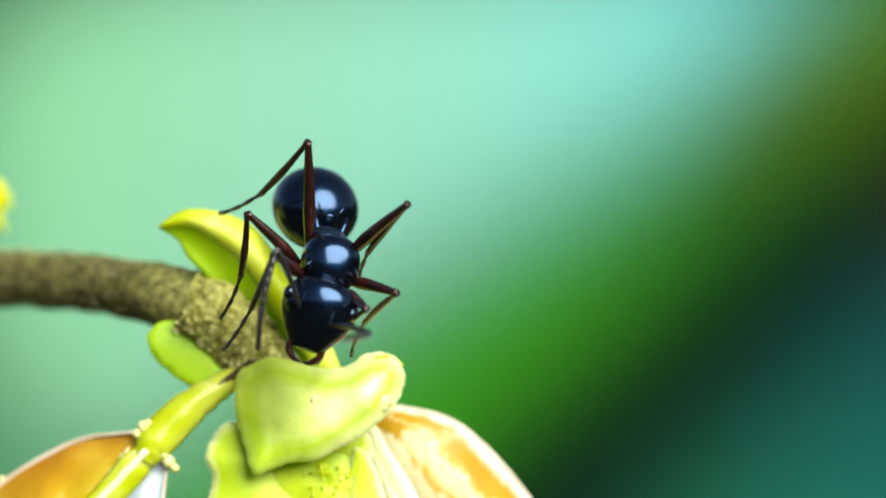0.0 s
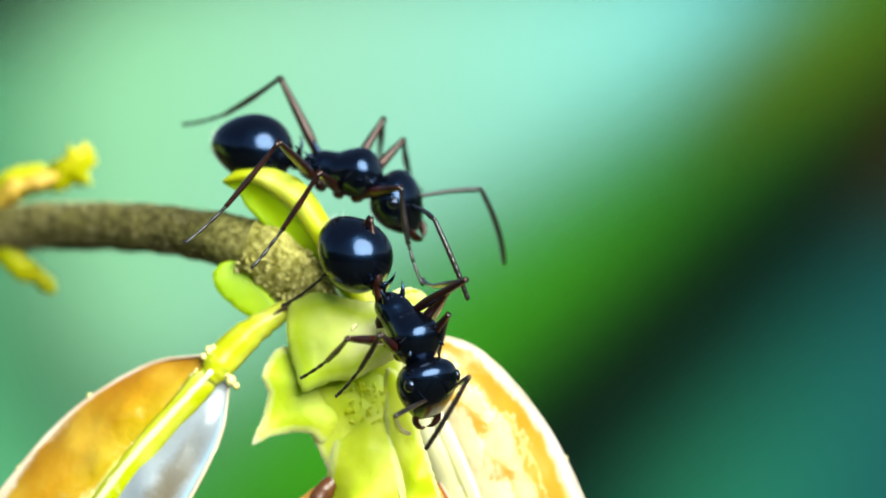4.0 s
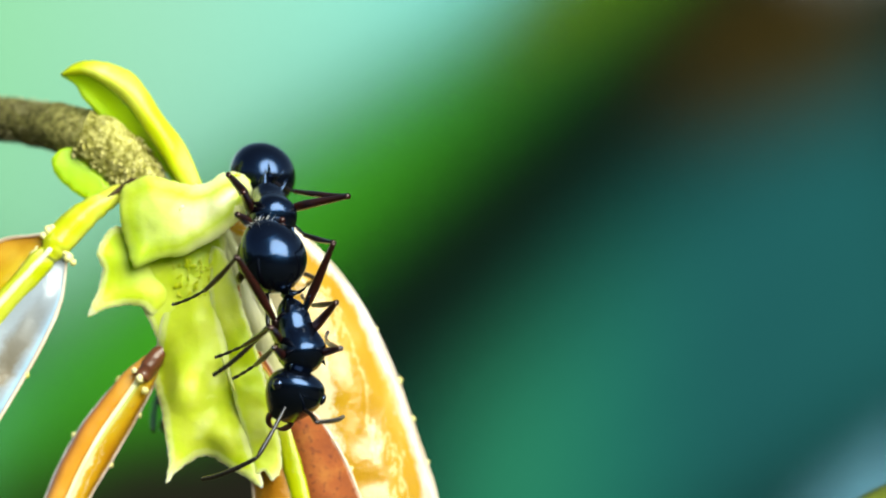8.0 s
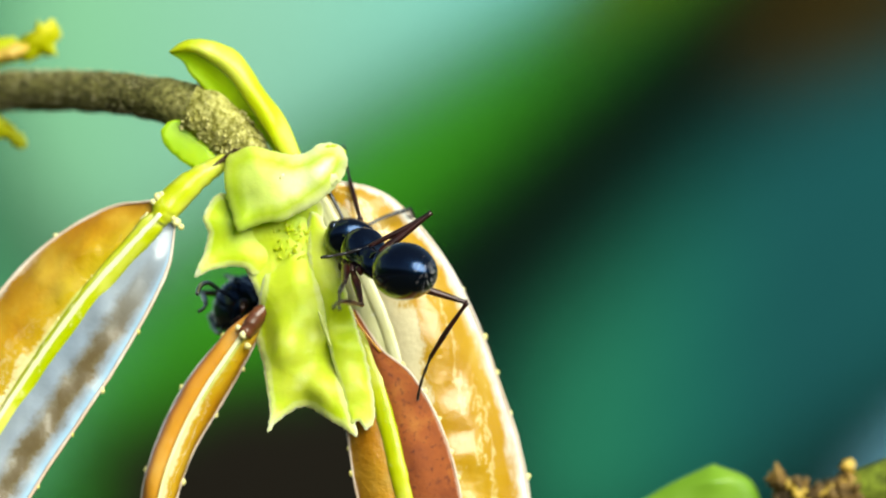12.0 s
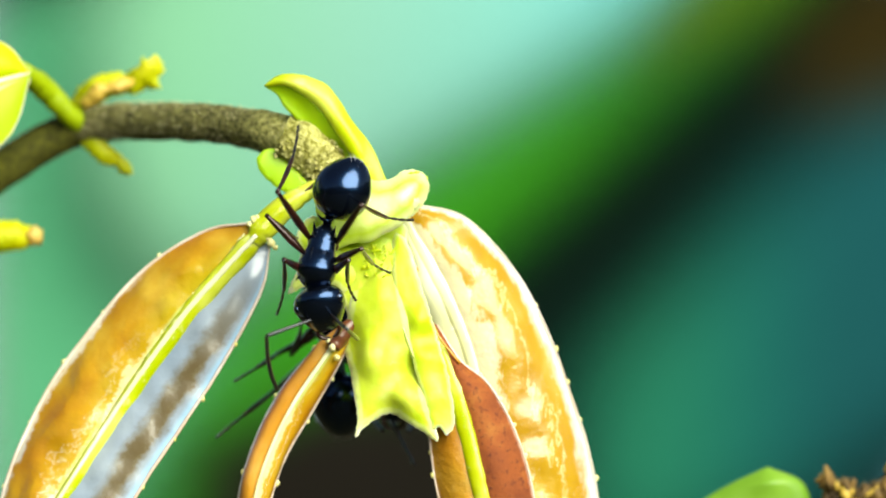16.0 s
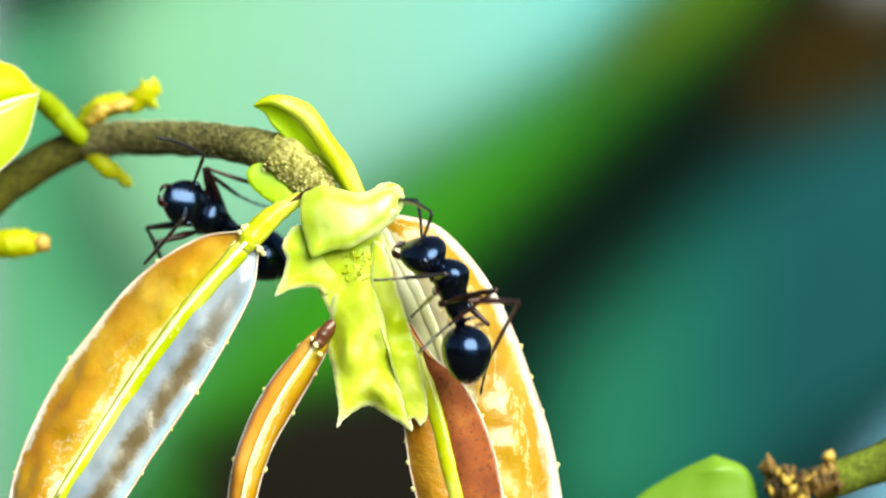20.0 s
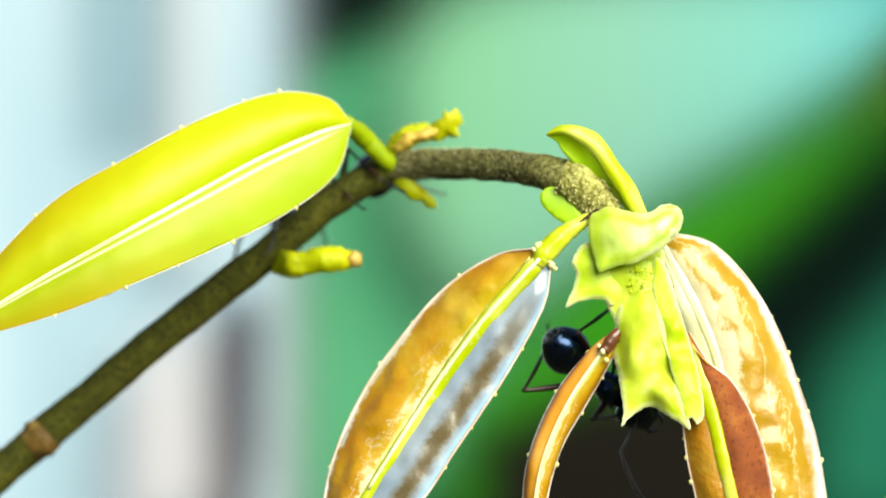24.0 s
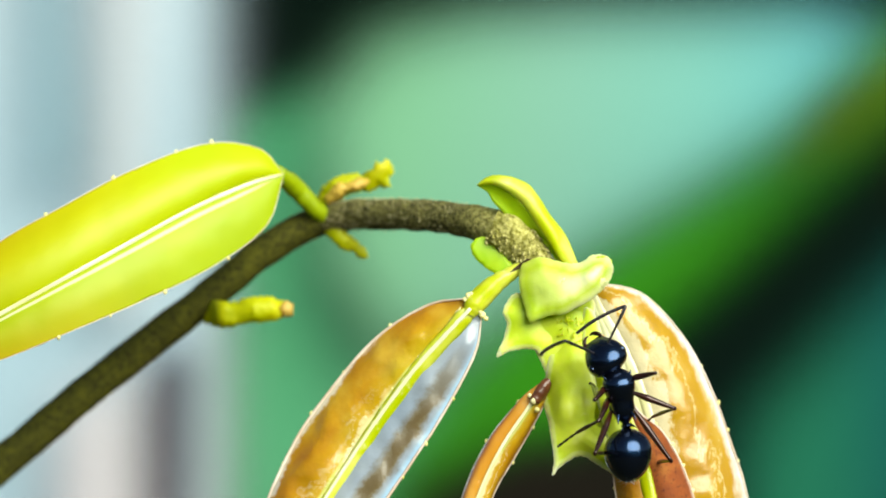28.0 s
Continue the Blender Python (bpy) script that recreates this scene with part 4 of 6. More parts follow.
    rib = [L(500, 308, 3.6), L(440, 326, 2.7), L(340, 370, 1.4), L(220, 436, 0.035), L(90, 508, -0.86), L(-60, 592, -0.6), L(-220, 690, 0)]
    left = [L(498, 304, 3.6), L(456, 262, 3.4), L(365, 254, 2.8), L(240, 298, 1.6), L(110, 366, 0.57), L(-40, 458, 0.3), L(-210, 640, 0.2)]
    right = [L(500, 314, 3.6), L(470, 400, 2.7), L(380, 470, 1.3), L(260, 530, -0.05), L(130, 586, -1.1), L(-20, 646, -1.1), L(-210, 700, -0.2)]
    full_leaf(root, "golden-lime leaf held out sideways", rib, left, right, YELLOW, LIME, RIB_PALE, [(0, 0.00003), (0.05, 0.00006), (0.15, 0.00009), (0.6, 0.00011), (1, 0.0001)], (0.0006, 0.0003), 5, 0.3, 13, 0.00005, margin=0.00002)
    settle(root)
    return root


# the lens is focused on the shoot
cam.data.dof.focus_object = shoot()


def side_twig():
    def B(x, y, d=0.0):
        return P(576 + (x - 543.5) / 0.932, 317 + (y - 341.4) / 0.932, d)

    root = thing("side_twig", B(1600, 900, 5), "green side twig with a leaf tip and a dry bud", "twig")
    part("twig_stem", tube([B(1440, 862, 5), B(1500, 838, 4.8), B(1568, 812, 4.6), B(1720, 740, 4), B(2000, 640, 3)], [(0, 0.0007), (0.2, 0.0008), (1, 0.0009)], 14, 40, 0.15, 4), STEM_GREEN, root, "mossy green twig")
    part("leaf", sheet([B(1262, 804, 4.6), B(1318, 830, 4.7), B(1338, 892, 4.8), B(1344, 980, 5)], [B(1254, 806, 4.6), B(1180, 842, 4.7), B(1110, 892, 4.8), B(1050, 980, 5)], 30, 16, 0.0006, 0.0002, 0.00003, 0.0001, 2), LIME_SOFT, root, "bright green rounded leaf tip")
    rnd = random.Random(7)
    part("dry_bud", tube([B(1350, 856, 4.7), B(1392, 862, 4.6), B(1440, 852, 4.6), B(1486, 842, 4.7)], [(0, 0.0003), (0.25, 0.0006), (0.5, 0.0005), (0.7, 0.0007), (1, 0.0005)], 20, 40, 0.7, 3), DRY, root, "dry brown bud on the twig")
    for i in range(70):
        # ragged husks that lean out of the bud, some of them still amber
        u = rnd.uniform(1350, 1486)
        way = rnd.choice((-1, -1, 1)) * rnd.uniform(0.2, 1.0)
        v = 852 + 8 * math.sin(u * 0.05) + way * 24
        tall, broad = rnd.uniform(0.00012, 0.00032), rnd.uniform(0.00008, 0.0002)
        part("dry_scale", knob_into(bmesh.new(), B(u, v, 4.7 - rnd.random()), (broad, broad * 0.5, tall), i, 0.9, Matrix.Rotation(rnd.uniform(-1.1, 1.1), 3, "Y"), 7, 8), TIP if i % 6 == 0 else DRY, root)
    part("dry_scale", tube([B(1366, 850, 4.6), B(1358, 820, 4.4), B(1354, 800, 4.4)], [(0, 0.0004), (0.6, 0.0002), (1, 0.00004)], 8, 12, 0.3, 1), DRY, root)
    part("dry_scale", knob_into(bmesh.new(), B(1462, 806, 4.4), (0.0003, 0.00026, 0.00024), 5, 0.6), TIP, root, "small amber bead on the dry bud")
    settle(root)


side_twig()


# ---------------------------------------------------------------- ants
MM = 0.00112  # the ants' bodies are drawn for a slightly smaller worker


def lathe(stations, sides=24, square=1.0):
    """Rings along x: (x, half width, half height, centre height), in millimetres."""
    def bent(c):
        return math.copysign(abs(c) ** square, c)

    bm = bmesh.new()
    rings = []
    for x, w, h, z in stations:
        rings.append([bm.verts.new((x * MM, w * MM * bent(math.cos(2 * math.pi * k / sides)), (z + h * bent(math.sin(2 * math.pi * k / sides))) * MM)) for k in range(sides)])
    for a, b in zip(rings, rings[1:]):
        for k in range(sides):
            bm.faces.new((a[k], a[(k + 1) % sides], b[(k + 1) % sides], b[k]))
    for ring, (x, w, h, z) in ((rings[0], stations[0]), (rings[-1], stations[-1])):
        tip = bm.verts.new((x * MM, 0, z * MM))
        for k in range(sides):
            bm.faces.new((ring[k], ring[(k + 1) % sides], tip))
    return bm


def smooth_rows(rows, n):
    out = []
    for i in range(n + 1):
        s = i / n * (len(rows) - 1)
        k = min(int(s), len(rows) - 2)
        f = s - k
        vals = []
        for c in range(4):
            a, b = rows[k][c], rows[k + 1][c]
            p, q = rows[max(k - 1, 0)][c], rows[min(k + 2, len(rows) - 1)][c]
            vals.append(0.5 * (2 * a + (b - p) * f + (2 * p - 5 * a + 4 * b - q) * f * f + (3 * a - p - 3 * b + q) * f ** 3))
        out.append((vals[0], max(vals[1], 0.005), max(vals[2], 0.005), vals[3]))
    return out


NECK, WAIST = Vector((1.02, 0, 0.02)) * MM, Vector((-1.30, 0, -0.22)) * MM
# hip, length of femur, tibia and tarsus, and the neutral ways of femur and shin, for the left side
LEGS = [((0.62, 0.34, -0.40), 1.80, 1.55, 1.10, (0.50, 0.62, 0.60), (0.42, 0.45, -0.79)), ((0.16, 0.36, -0.46), 2.10, 1.85, 1.25, (-0.05, 0.80, 0.60), (-0.10, 0.55, -0.83)), ((-0.36, 0.34, -0.46), 2.95, 2.25, 1.45, (-0.60, 0.55, 0.58), (-0.50, 0.38, -0.78))]
SCAPE, FLAGELLUM = 1.85, 2.35
FEELER = ((0.45, 0.75, 0.48), (0.85, 0.20, -0.48))


def leg_reach(ti, ta):
    """How far the toe is from the knee, and where the ankle lies below that line, in millimetres."""
    sag = 0.16 * ta
    return math.sqrt(ti * ti - sag * sag) + math.sqrt(ta * ta - sag * sag), math.sqrt(ti * ti - sag * sag), -sag


def hair_tuft(count, seed, pick):
    rnd = random.Random(seed)
    bm = bmesh.new()
    for _ in range(count):
        p, way = pick(rnd)
        side = way.cross(Vector((0.3, 0.5, 0.8))).normalized() * 0.0035 * MM
        tip = p + way * rnd.uniform(0.14, 0.28) * MM
        up = side.cross(way).normalized() * 0.005 * MM
        v = [bm.verts.new(q) for q in (p + side, p - side, p + up, tip)]
        bm.faces.new((v[0], v[1], v[3]))
        bm.faces.new((v[1], v[2], v[3]))
        bm.faces.new((v[2], v[0], v[3]))
    return bm


def make_ant(label):
    ant = thing("ant", (0, 0, 0), label, "ant", "ants on the shoot")
    body = [(1.14, 0.22, 0.21, 0.0), (1.05, 0.39, 0.36, 0.03), (0.90, 0.54, 0.50, 0.07), (0.66, 0.66, 0.64, 0.13), (0.38, 0.67, 0.68, 0.15), (0.12, 0.61, 0.62, 0.10), (-0.08, 0.54, 0.56, 0.03), (-0.24, 0.50, 0.49, -0.03), (-0.42, 0.48, 0.46, -0.06), (-0.62, 0.46, 0.44, -0.09), (-0.84, 0.39, 0.38, -0.15), (-1.00, 0.27, 0.30, -0.2), (-1.14, 0.13, 0.14, -0.26)]
    meso = part("thorax", lathe(smooth_rows(body, 75), 32, 0.86), SHELL_ROUGH, ant, "humped black thorax")
    for s in (1, -1):
        part("spine", tube([Vector((-0.72, 0.26 * s, 0.10)) * MM, Vector((-0.92, 0.34 * s, 0.28)) * MM, Vector((-1.12, 0.38 * s, 0.38)) * MM], [(0, 0.11 * MM), (0.5, 0.06 * MM), (1, 0.008 * MM)], 8, 10), SHELL, meso)
        part("spine", tube([Vector((0.74, 0.44 * s, 0.30)) * MM, Vector((0.86, 0.54 * s, 0.34)) * MM, Vector((0.98, 0.60 * s, 0.33)) * MM], [(0, 0.10 * MM), (1, 0.008 * MM)], 8, 8), SHELL, meso)
    node = [(-1.06, 0.10, 0.10, -0.28), (-1.14, 0.16, 0.2, -0.22), (-1.22, 0.24, 0.36, -0.10), (-1.3, 0.22, 0.34, -0.12), (-1.38, 0.13, 0.16, -0.24), (-1.46, 0.09, 0.09, -0.26)]
    pet = part("petiole", lathe(smooth_rows(node, 14), 16), SHELL, ant, "upright waist node")
    for s in (1, -1):
        part("spine", tube([Vector((-1.25, 0.14 * s, 0.18)) * MM, Vector((-1.32, 0.24 * s, 0.34)) * MM, Vector((-1.42, 0.32 * s, 0.42)) * MM], [(0, 0.06 * MM), (1, 0.006 * MM)], 7, 8), SHELL, pet)

    # gaster, built backwards from the waist: a short round barrel whose plates overlap in small steps
    rows = []
    for i in range(61):
        s = 0.5 - 0.5 * math.cos(math.pi * i / 60)
        w = math.sqrt(max(0.0, 1 - abs(2 * s - 1) ** 2.15)) * (0.955 + 0.07 * math.cos(math.pi * s) + 0.03 * math.sin(math.pi * s)) * (1 - 0.09 * max(0.0, s - 0.62) / 0.38)
        for edge in (0.60, 0.80):
            if edge - 0.05 < s <= edge:
                w *= 1 + 0.008 * (s - edge + 0.05) / 0.05
        rows.append((-(0.06 + 2.26 * s), max(w, 0.02), max(w, 0.02) * 0.92, 0.08 * math.sin(math.pi * s)))
    gaster = part("gaster", lathe(rows, 32), SHELL, ant, "glossy black rounded abdomen")
    gaster.location = WAIST

    def on_gaster(rnd):
        s, a = rnd.uniform(0.82, 0.985), rnd.uniform(0, 2 * math.pi)
        x, w, h, z = rows[int(s * 60)]
        n = Vector((-0.6, math.cos(a), math.sin(a))).normalized()
        return Vector((x, w * math.cos(a), z + h * math.sin(a))) * MM, n
    part("setae", hair_tuft(44, 3, on_gaster), SETA, gaster)

    # head, built forwards from the neck
    skull = [(-0.02, 0.16, 0.16, 0.0), (0.04, 0.38, 0.33, 0.02), (0.15, 0.64, 0.54, 0.03), (0.34, 0.82, 0.69, 0.02), (0.60, 0.885, 0.74, -0.02), (0.90, 0.84, 0.70, -0.07), (1.18, 0.70, 0.57, -0.14), (1.40, 0.54, 0.40, -0.22), (1.56, 0.40, 0.22, -0.28), (1.62, 0.24, 0.12, -0.30)]
    head = part("head", lathe(smooth_rows(skull, 40), 30), SHELL_ROUGH, ant, "large round black head")
    head.location = NECK
    feelers = []
    for s in (1, -1):
        part("eye", knob_into(bmesh.new(), Vector((0.62, 0.77 * s, 0.26)) * MM, (0.19 * MM, 0.12 * MM, 0.17 * MM), 1, 0.0, Matrix.Rotation(0.3 * s, 3, "X"), 8, 12), EYE, head)
        jaw = tube([Vector((1.44, 0.36 * s, -0.30)) * MM, Vector((1.68, 0.36 * s, -0.38)) * MM, Vector((1.84, 0.20 * s, -0.44)) * MM, Vector((1.86, 0.03 * s, -0.48)) * MM], [(0, 0.15 * MM), (0.5, 0.14 * MM), (1, 0.03 * MM)], 10, 14, 0, 0, True, 0.6)
        part("mandible", jaw, LEG_RED, head)
        scape = tube([Vector((0, 0, 0)), Vector((0.5 * SCAPE, 0, 0.05)) * MM, Vector((SCAPE, 0, 0)) * MM], [(0, 0.07 * MM), (0.1, 0.05 * MM), (0.85, 0.075 * MM), (1, 0.06 * MM)], 9, 20)
        feeler = part("antenna", scape, LEG_BLACK, ant, "elbowed black feeler")
        whip = [Vector((0, 0, 0)), Vector((0.35 * FLAGELLUM, 0, 0.10)) * MM, Vector((0.7 * FLAGELLUM, 0, 0.10)) * MM, Vector((FLAGELLUM, 0, 0)) * MM]
        lash = part("flagellum", tube(whip, [(i / 44, (0.058 + 0.010 * abs(math.sin(i / 44 * math.pi * 11)) + 0.014 * math.sin(i / 44 * math.pi)) * MM) for i in range(45)], 9, 66), LEG_BLACK, feeler)
        feelers.append((feeler, lash, s))

    legs = []
    for s in (1, -1):
        for hip, fe, ti, ta, way, drop in LEGS:
            bm = tube([Vector((-0.06, 0, 0)) * MM, Vector((0.14, 0, 0.0)) * MM, Vector((0.30, 0, -0.01)) * MM], [(0, 0.15 * MM), (0.45, 0.17 * MM), (1, 0.09 * MM)], 10, 10)
            tube_into(bm, [Vector((0.24, 0, 0)) * MM, Vector((0.5 * fe, 0, 0.03)) * MM, Vector((fe, 0, 0)) * MM], [(0, 0.075 * MM), (0.12, 0.10 * MM), (0.4, 0.15 * MM), (0.75, 0.115 * MM), (0.95, 0.08 * MM), (1, 0.09 * MM)], 10, 22)
            femur = part("leg", bm, LEG_RED, ant, "dark red-brown jointed leg")
            reach, far, sag = leg_reach(ti, ta)
            ankle = Vector((far, 0, sag))
            shin = part("shin", tube([Vector((0, 0, 0)), ankle * 0.5 * MM + Vector((0, 0, -0.03)) * MM, ankle * MM], [(0, 0.085 * MM), (0.12, 0.062 * MM), (0.6, 0.092 * MM), (0.94, 0.07 * MM), (1, 0.075 * MM)], 9, 18), LEG_BLACK if hip[0] > 0.5 else LEG_RED, femur)
            toe = [ankle * MM, (ankle * 0.45 + Vector((reach, 0, 0)) * 0.55 + Vector((0, 0, -0.04))) * MM, Vector((reach, 0, 0)) * MM, Vector((reach + 0.05, 0, 0.05)) * MM]
            foot = part("foot", tube(toe, [(i / 20, (0.036 + 0.020 * abs(math.cos(i / 20 * math.pi * 5))) * MM) for i in range(21)], 8, 40), LEG_BLACK, femur)
            legs.append((femur, shin, foot, s, Vector((hip[0], hip[1] * s, hip[2])) * MM, fe * MM, Vector((way[0], way[1] * s, way[2])).normalized(), Vector((drop[0], drop[1] * s, drop[2])).normalized()))
    return ant, gaster, head, legs, feelers


def turn_to(way, up):
    """The turn that lays x along way, with z as near to up as may be."""
    x = way.normalized()
    y = up.cross(x)
    if y.length < 1e-6:
        y = Vector((0, 1, 0))
    y.normalize()
    return Matrix((x, y, x.cross(y))).transposed()


def between(rows, t):
    """Smooth values of a table whose rows start with the time."""
    times = [r[0] for r in rows]
    if t <= times[0]:
        return rows[0][1:]
    if t >= times[-1]:
        return rows[-1][1:]
    k = max(i for i, x in enumerate(times) if x <= t)
    a, b = rows[k], rows[k + 1]
    h = b[0] - a[0]
    f = (t - a[0]) / h
    out = []
    for c in range(1, len(a)):
        d = (b[c] - a[c]) / h
        da = (a[c] - rows[k - 1][c]) / (a[0] - rows[k - 1][0]) if k > 0 else d
        db = (rows[k + 2][c] - b[c]) / (rows[k + 2][0] - b[0]) if k + 2 < len(rows) else d
        ma = 0.0 if d * da <= 0 else 2 * d * da / (d + da)
        mb = 0.0 if d * db <= 0 else 2 * d * db / (d + db)
        out.append((2 * f ** 3 - 3 * f * f + 1) * a[c] + (f ** 3 - 2 * f * f + f) * h * ma + (3 * f * f - 2 * f ** 3) * b[c] + (f ** 3 - f * f) * h * mb)
    return out


